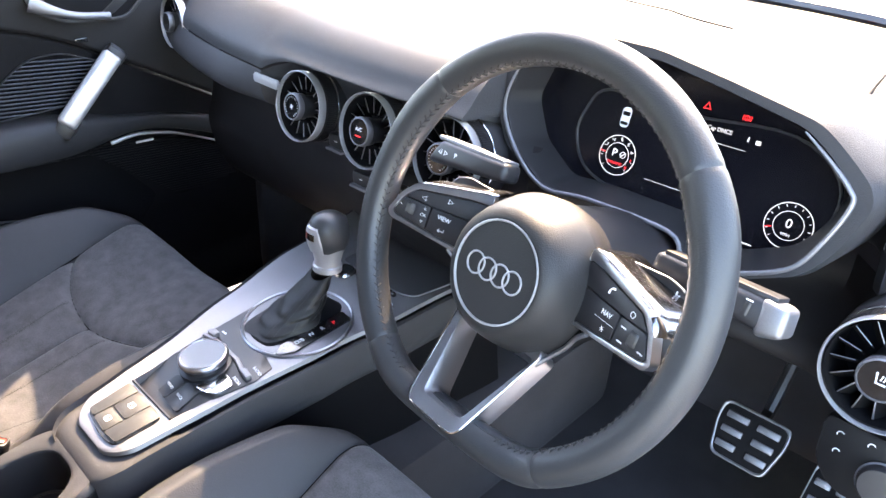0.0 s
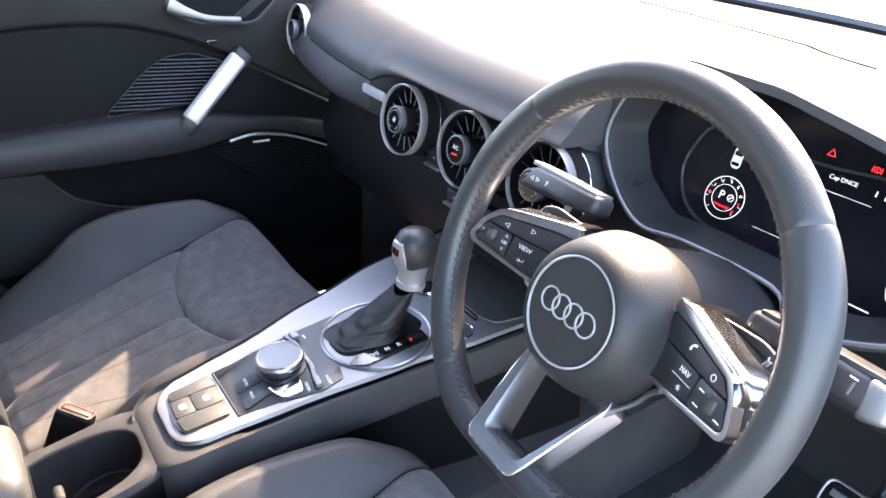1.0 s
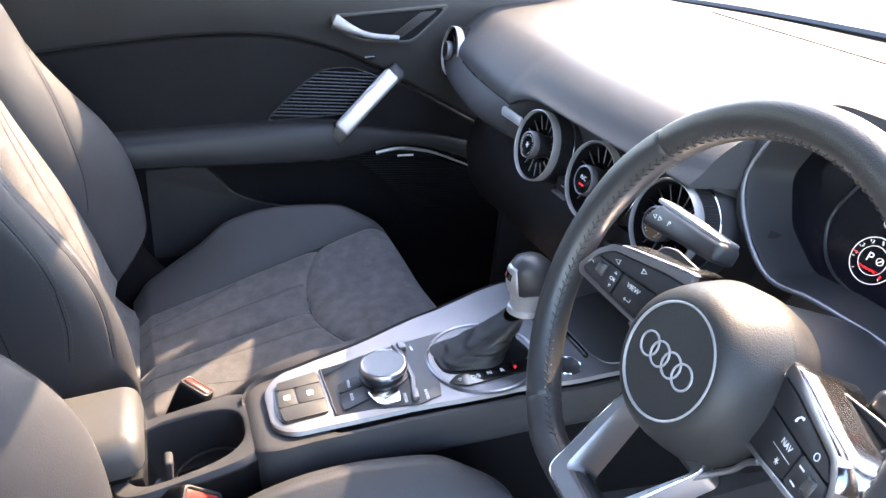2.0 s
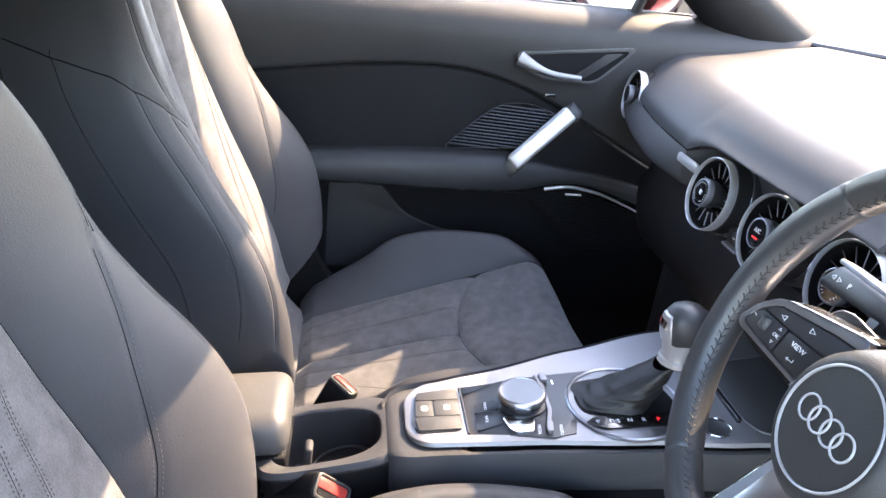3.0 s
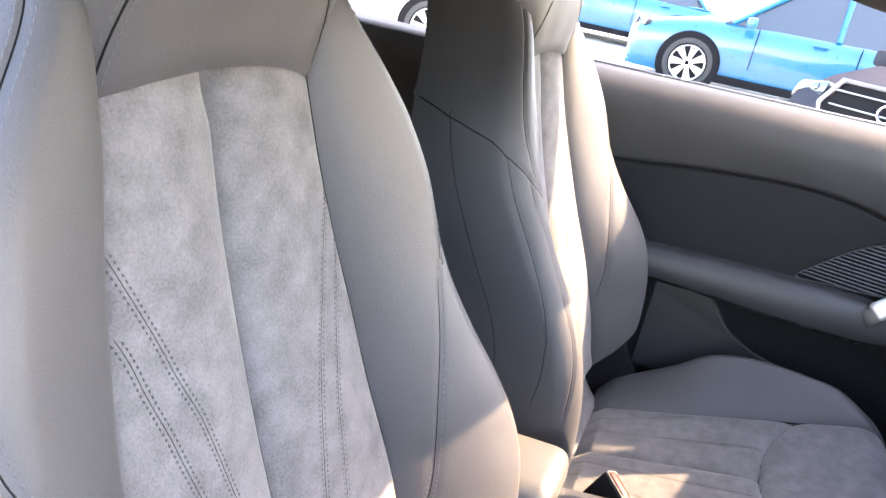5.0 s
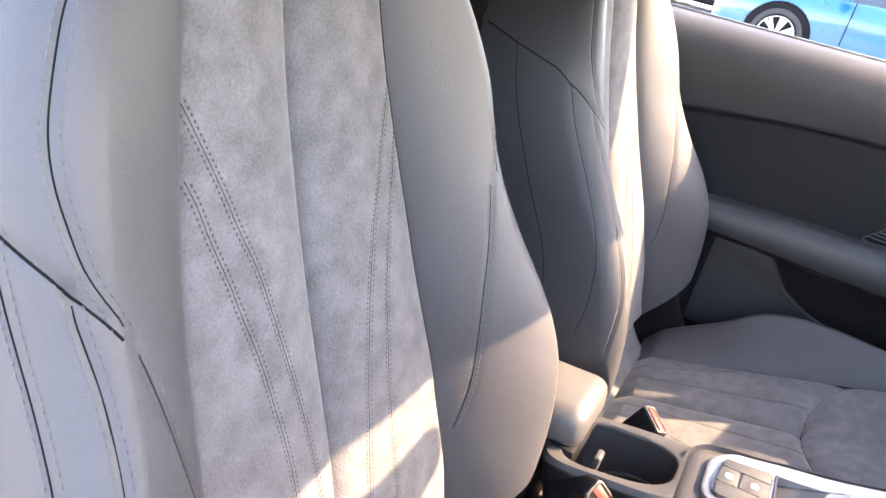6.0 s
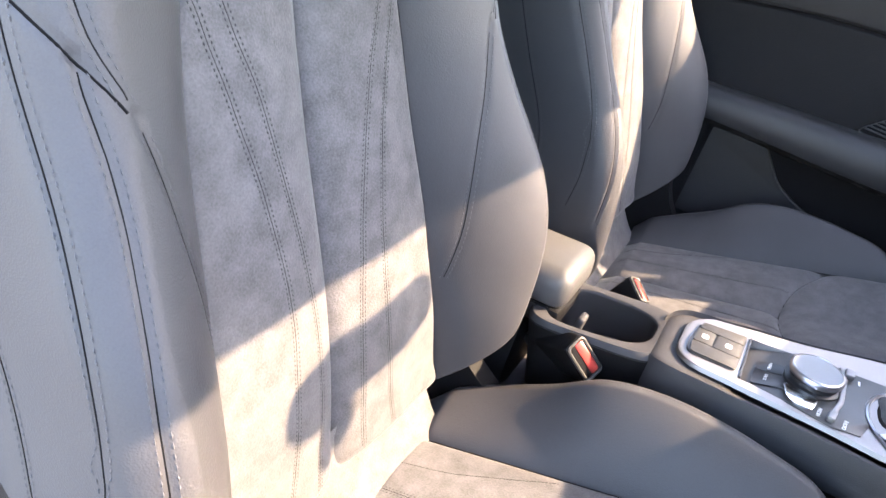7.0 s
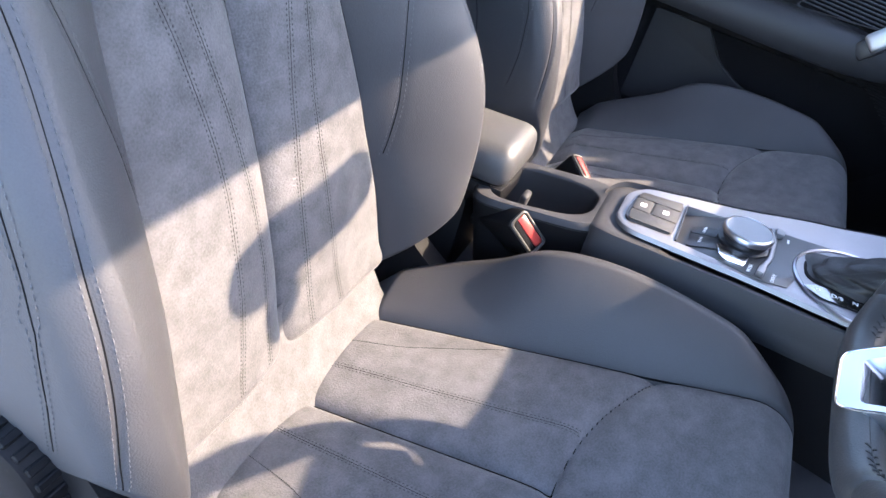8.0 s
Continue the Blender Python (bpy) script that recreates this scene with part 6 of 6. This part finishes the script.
sp_up = rounded_poly([(-0.128, 0.533), (-0.054, 0.606), (-0.015, 0.634), (0.041, 0.640), (0.120, 0.612), (0.045, 0.545)], 0.02, 5)
g = part("speaker_grille", plate(sp_up, 0.006, door_m(-0.667)), BLACK, door, "black ribbed speaker grille")
ribs(sp_up, -0.6655, 0.0068, -0.05, HARD, g)
part("grille_edge", band(sp_up, [(y * 0.975 + 0.0, 0.585 + (z - 0.585) * 0.965) for y, z in sp_up], 0.004, door_m(-0.664), rise=0.001), PANEL, g)
sp_lo = rounded_poly([(0.050, 0.454), (0.110, 0.462), (0.20, 0.452), (0.40, 0.385), (0.365, 0.336), (0.224, 0.317)], 0.015, 4)
g = part("speaker_grille", plate(sp_lo, 0.006, door_m(-0.668)), BLACK, door, "black lower speaker grille with silver edge")
ribs(sp_lo, -0.6665, 0.0052, -0.05, BLACK_PLASTIC, g)
bm = tube(catmull([(-0.662, 0.100, 0.461), (-0.656, 0.148, 0.471), (-0.656, 0.20, 0.464), (-0.657, 0.235, 0.454), (-0.658, 0.30, 0.428), (-0.662, 0.40, 0.384)], 8), lambda t: 0.0045 - 0.003 * t, 8)
part("silver_edge", bm, SATIN_RING, g, "thin silver trim")
bm = box((0.002, 0.035, 0.004), (-0.6625, 0.165, 0.452))
part("badge_bar", bm, ICON, g, smooth=False)
# flat black plate on the panel, standing for the pocket's deep shade
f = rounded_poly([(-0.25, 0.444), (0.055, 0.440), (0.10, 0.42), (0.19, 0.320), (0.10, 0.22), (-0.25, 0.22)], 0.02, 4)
part("pocket_recess", plate(f, 0.004, door_m(-0.694), 0.001), BLACK, door, "flat black plate for the shade inside the door pocket")
# lighter panel behind the pocket
f = rounded_poly([(-0.40, 0.448), (-0.241, 0.444), (-0.190, 0.383), (-0.138, 0.357), (-0.10, 0.345), (-0.10, 0.25), (-0.40, 0.25)], 0.012, 4)
part("pocket_panel", plate(f, 0.010, door_m(-0.686), 0.002), PLASTIC, door, "dark grey door pocket panel")
part("pocket_edge", tube(catmull([(-0.686, -0.243, 0.446), (-0.686, -0.215, 0.41), (-0.686, -0.190, 0.383), (-0.686, -0.138, 0.357), (-0.686, -0.08, 0.343)], 6), 0.0020, 6), KEY, door)
for y, z in ((-0.075, 0.528), (0.075, 0.660)):
    part("door_lamp", box((0.006, 0.022, 0.008), (-0.640 if z < 0.6 else -0.648, y, z), 0.002), GLOSS, door, "small dark door lamp")
glass = part("side_window", grid(lambda y, v: (-0.712 + 0.19 * v, y, 0.825 + 0.27 * v), span(-0.72, 0.40, 6), [0, 0.5, 1])[0], GLASS, door, "clear side window")
glass.visible_shadow = False
# divider of the quarter light and the mirror foot
bm = tube([(-0.708, 0.235, 0.82), (-0.655, 0.245, 0.93), (-0.62, 0.245, 0.98)], 0.011, 8)
part("window_divider", bm, HARD, door, "black quarter light divider")
bm = plate(rounded_poly([(0.33, 0.80), (0.56, 0.80), (0.52, 0.86), (0.42, 0.90)], 0.01), 0.02, door_m(-0.690), 0.003)
part("mirror_triangle", bm, HARD, door)

# driver's door, swung open, the mirror image of the other
HINGE = Vector((0.70, 0.60, 0))
SWUNG = Matrix.Translation(HINGE) @ Matrix.Rotation(radians(72), 4, "Z") @ Matrix.Translation(-HINGE) @ Matrix.Diagonal((-1, 1, 1, 1))
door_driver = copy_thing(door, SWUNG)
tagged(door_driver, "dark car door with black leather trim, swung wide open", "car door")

# exterior mirror
wm = thing("door_mirror", (-0.86, 0.33, 0.90), "red door mirror with its glass facing rearward", "wing mirror", m=Matrix.Translation((-0.815, 0.222, 0.870)))
mo = [(0.112 * math.copysign(abs(math.cos(t)) ** 0.8, math.cos(t)), (0.060 + 0.010 * math.cos(t)) * math.copysign(abs(math.sin(t)) ** 0.8, math.sin(t)) + 0.13 * math.cos(t) * 0.112) for t in [2 * math.pi * k / 40 for k in range(40)]]
MM = axes((0, 0, 0), (1, 0.38, 0), (0.36, -0.93, 0.02))
rings = [[MM @ Vector((x * k, y * k, -(x * x + y * y) * k * k / 2.4)) for x, y in mo] for k in span(1, 0.05, 14)]
part("mirror_glass", hoops(rings, fill=True), MIRROR, wm, "convex mirror glass")
lip = [[MM @ Vector((x * k + dx, y * (k + dy), z - 0.004)) for x, y in mo] for k, dx, dy, z in ((0.97, 0, 0, -0.012), (1.0, -0.002, 0.01, 0.004), (1.08, -0.010, 0.02, 0.006), (1.20, -0.020, -0.03, -0.006), (1.235, -0.022, -0.04, -0.022))]
# rim of the red housing; its darker red stands for shade
part("mirror_lip", hoops(lip), SHADED_RED, wm, "red rim round the mirror glass, coloured dark for its shade")
loops = [[MM @ Vector((x * k - 0.022 + 0.02 * s, y * (k - 0.04), z)) for x, y in mo] for k, s, z in ((1.235, 0, -0.024), (1.24, 0, -0.045), (1.10, 0.5, -0.085), (0.72, 1, -0.115))]
part("mirror_housing", hoops(loops, fill=True), RED_PAINT, wm, "glossy red mirror housing")
part("mirror_foot", tube([(0.0, 0.05, -0.055), (0.05, 0.06, -0.070), (0.098, 0.07, -0.075)], 0.020, 10, flat=0.6), RED_PAINT, wm)

# interior mirror under the windscreen header
rm = thing("rear_view_mirror", (0, 0.12, 1.0), "black interior rear-view mirror under the windscreen", "mirror", m=axes((0.015, 0.125, 1.018), (1, 0.06, 0), (0.10, -1, -0.05)))
mo = rounded(0.225, 0.062, 0.028, 6)
part("mirror_housing", hoops([[Vector((x * k, y * k, z)) for x, y in mo] for k, z in ((0.9, 0.004), (1, 0.0), (1, -0.012), (0.75, -0.028))], fill=True), HARD, rm)
part("mirror_glass", plate([(x * 0.93, y * 0.9) for x, y in mo], 0.002, Matrix.Translation((0, 0, 0.006))), MIRROR, rm, smooth=False)
part("mount_housing", box((0.050, 0.062, 0.050), (0.018, -0.012, -0.068), 0.02, 4), HARD, rm)
part("mirror_stem", tube([(0, 0.0, -0.02), (0.0, 0.03, -0.05), (0, 0.065, -0.045)], 0.014, 10), HARD, rm)


# ---------------------------------------------------------------- parked vehicles outside
def body_loft(L, W, hood_z):
    """Lower body of a car, nose towards +x, centred on the ground."""
    st = [(-0.50, 0.55, 0.86), (-0.485, 0.70, 0.94), (-0.42, 0.74, 0.99), (-0.2, 0.76, 1.0), (0.1, 0.76, 1.0), (0.28, 0.74, 0.99), (0.40, 0.66, 0.96), (0.47, 0.60, 0.88), (0.492, 0.55, 0.80), (0.50, 0.45, 0.74)]
    bm = bmesh.new()
    rows = []
    for fx, fz, fw in st:
        zt = hood_z * fz / 0.72
        w = W / 2 * fw
        pts = [(-0.90, 0.16), (-0.99, 0.30), (-1.0, 0.50 * zt / 0.8 + 0.1), (-0.96, zt * 0.90), (-0.86, zt * 0.985), (-0.5, zt + 0.012), (0, zt + 0.022), (0.5, zt + 0.012), (0.86, zt * 0.985), (0.96, zt * 0.90), (1.0, 0.50 * zt / 0.8 + 0.1), (0.99, 0.30), (0.90, 0.16)]
        rows.append([bm.verts.new((fx * L, w * a, z)) for a, z in pts])
    for a, b in zip(rows, rows[1:]):
        for i in range(len(a) - 1):
            bm.faces.new((a[i], a[i + 1], b[i + 1], b[i]))
    bm.faces.new(rows[0])
    bm.faces.new(rows[-1])
    return bm


def make_car(label, paint, L, W, H, hood_z, m, suv=False):
    car = thing("parked_car", (0, 0, 0), label, "car", "parked cars", m=m)
    part("body", body_loft(L, W, hood_z), paint, car)
    wx = L * 0.31
    # cabin with its glass
    base, roof = hood_z * 1.03, H
    sec = [(-0.42, base, 0.80), (-0.30, roof - 0.06, 0.66), (-0.15, roof, 0.64), (0.0, roof - 0.01, 0.64), (0.08, roof - 0.06, 0.65), (0.24, base, 0.82)]
    bm = bmesh.new()
    rows = []
    for fx, z, fw in sec:
        rows.append([bm.verts.new((fx * L, W / 2 * a, zz)) for a, zz in ((-0.90, base - 0.03), (-fw, z - 0.015), (-fw * 0.8, z), (fw * 0.8, z), (fw, z - 0.015), (0.90, base - 0.03))])
    for a, b in zip(rows, rows[1:]):
        for i in range(5):
            bm.faces.new((a[i], a[i + 1], b[i + 1], b[i]))
    part("cabin_glass", bm, CAR_GLASS, car, "dark tinted cabin glass")
    bm, _ = grid(lambda u, v: (L * (-0.31 + 0.39 * v), W / 2 * 0.62 * u, roof + 0.012 - 0.02 * u * u - 0.07 * abs(v - 0.45) ** 2 * 4), span(-1, 1, 7), span(0, 1, 7))
    rf = part("roof", bm, paint, car)
    rf.modifiers.new("thick", "SOLIDIFY").thickness = 0.03
    for sy in (-1, 1):
        for x0, x1, z0 in ((0.22, 0.07, 1), (-0.06, -0.06, 1), (-0.40, -0.29, 1)):
            part("pillar", tube([(x0 * L, sy * W / 2 * 0.90, base - 0.02), (x1 * L, sy * W / 2 * 0.66, roof - 0.03)], 0.035, 6), paint, car)
        for fx in (-1, 1):
            wc = Vector((fx * wx, sy * (W / 2 - 0.10), 0.335))
            wm_ = axes(wc, (1, 0, 0), (0, sy, 0))
            part("wheel_arch", lathe([(0.40, 0.105), (0.385, 0.108), (0.36, 0.09), (0.36, -0.10)], 36, wm_, cap=True), BLACK, car)
            ty = part("tyre", lathe([(0.22, 0.10), (0.29, 0.112), (0.325, 0.10), (0.335, 0.07), (0.335, -0.07), (0.22, -0.09)], 36, wm_, cap=False), TYRE, car)
            part("wheel_rim", lathe([(0.235, 0.09), (0.225, 0.112), (0.212, 0.105), (0.205, 0.06)], 36, wm_, cap=False), ALLOY, car)
            part("wheel_disc", lathe([(0.21, 0.055), (0.0, 0.055)], 24, wm_, cap=False), BLACK, car)
            for k in range(7):
                t = 2 * math.pi * k / 7
                bm = bmesh.new()
                for off in (-0.14, 0.14):
                    tube([(0.03 * math.cos(t), 0.03 * math.sin(t), 0.085), (0.21 * math.cos(t + off), 0.21 * math.sin(t + off), 0.10)], 0.027, 6, bm=bm)
                bm.transform(wm_)
                part("wheel_spoke", bm, ALLOY, car)
            part("wheel_hub", lathe([(0, 0.105), (0.035, 0.10), (0.04, 0.08)], 16, wm_, cap=False), ALLOY, car)
        hl = rounded_poly([(-0.16, -0.05), (0.16, -0.07), (0.20, 0.02), (-0.10, 0.06)], 0.03)
        hm = axes((L * 0.462, sy * W * 0.375, hood_z * 0.80), (0.45 * sy, 1, 0) if sy < 0 else (-0.45 * -sy, -1, 0), (1, sy * 0.5, 0.25))
        lamp = part("headlight", plate(hl, 0.06, hm @ Matrix.Translation((0, 0, 0.04)), 0.01), CAR_GLASS, car, "glassy headlight")
        part("headlight_lens", plate(rounded(0.22, 0.05, 0.02), 0.02, hm @ Matrix.Translation((0.0, -0.005, 0.047)), 0.004), GLOSS, lamp)
        part("door_handle", box((0.17, 0.035, 0.03), (-0.02 * L, sy * W * 0.497, hood_z * 0.93), 0.01), paint, car)
        part("door_handle", box((0.17, 0.035, 0.03), (-0.24 * L, sy * W * 0.497, hood_z * 0.93), 0.01), paint, car)
        part("mirror", box((0.12, 0.20, 0.13), (0.17 * L, sy * (W / 2 + 0.06), hood_z * 1.06), 0.03), paint, car)
        for xx in (0.145, -0.12):
            part("door_gap", box((0.012, 0.012, 0.5), (xx * L, sy * W * 0.4985, hood_z * 0.72)), BLACK, car)
        part("sill", box((L * 0.46, 0.03, 0.10), (0, sy * W * 0.49, 0.22), 0.01), BLACK, car)
    # front grille
    gm = axes((L * 0.503, 0, hood_z * 0.66), (0, 1, 0), (1, 0, 0.12))
    gw, gh = (0.56, 0.25) if suv else (0.46, 0.17)
    go = [(-gw, gh * 0.35), (-gw * 0.82, gh), (gw * 0.82, gh), (gw, gh * 0.35), (gw * 0.80, -gh), (-gw * 0.80, -gh)]
    gr = part("grille", plate(go, 0.05, gm), BLACK, car, "black grille with silver frame")
    part("grille_frame", band(go, [(x * 0.95, y * 0.91) for x, y in go], 0.03, gm @ Matrix.Translation((0, 0, 0.02)), rise=0.01), SILVER, gr)
    for k in range(5):
        y = -gh * 0.7 + gh * 1.4 * k / 4
        ww = gw * (0.90 if y > 0 else 0.84)
        part("grille_slat", box((ww * 2 * 0.96, 0.011, 0.02), (0, 0, 0), 0.004), SILVER, gr).matrix_local = gm @ Matrix.Translation((0, y, 0.012))
    for k in range(4):
        c = Vector(((k - 1.5) * 0.075, gh * 0.42, 0.045))
        bm = tube([c + Vector((0.050 * math.cos(t), 0.050 * math.sin(t), 0)) for t in [2 * math.pi * i / 24 for i in range(24)]], 0.008, 8, closed=True)
        bm.transform(gm)
        part("badge_ring", bm, CHROME, gr)
    part("number_plate", box((0.02, 0.52, 0.11), (L * 0.508, 0, 0.36), 0.004), WHITE_PAINT, car)
    return car


def park(x, y, turn):
    return Matrix.Translation((x, y, ground_z(x))) @ Matrix.Rotation(radians(turn), 4, "Z")


suv = make_car("grey sports utility car facing with a wide silver-slatted grille", GREY_PAINT, 4.7, 1.95, 1.55, 0.93, park(-5.85, 2.00, -36), True)
blue = make_car("glossy blue parked hatchback seen side on", BLUE_PAINT, 4.4, 1.85, 1.45, 0.90, park(-9.9, 0.36, -90))
white = make_car("white parked hatchback on the tarmac", WHITE_PAINT, 4.4, 1.85, 1.45, 0.90, park(-7.9, -5.7, -60))
for x, y, r, src in ((-5.6, -12.5, 20, blue), (-9.0, -13.5, 10, white), (-12.0, -14.8, 15, blue), (-15.2, -16.0, 10, blue), (-3.5, 8.0, 180, white), (-0.5, 9.5, 175, white), (-14.0, 3.5, -90, white), (-14.0, -3.0, -90, blue)):
    tagged(copy_thing(src, park(x, y, r)), "glossy blue car in the car park" if src is blue else "white hatchback in the car park")

for sx in (-1, 1):
    bm = box((0.03, 0.50, 0.66), (sx * 0.665, 0.66, 0.36), 0.01)
    tagged(part("wall_kick", bm, CARPET), "black carpeted side wall of the footwell", "kick panel", kind="structure")
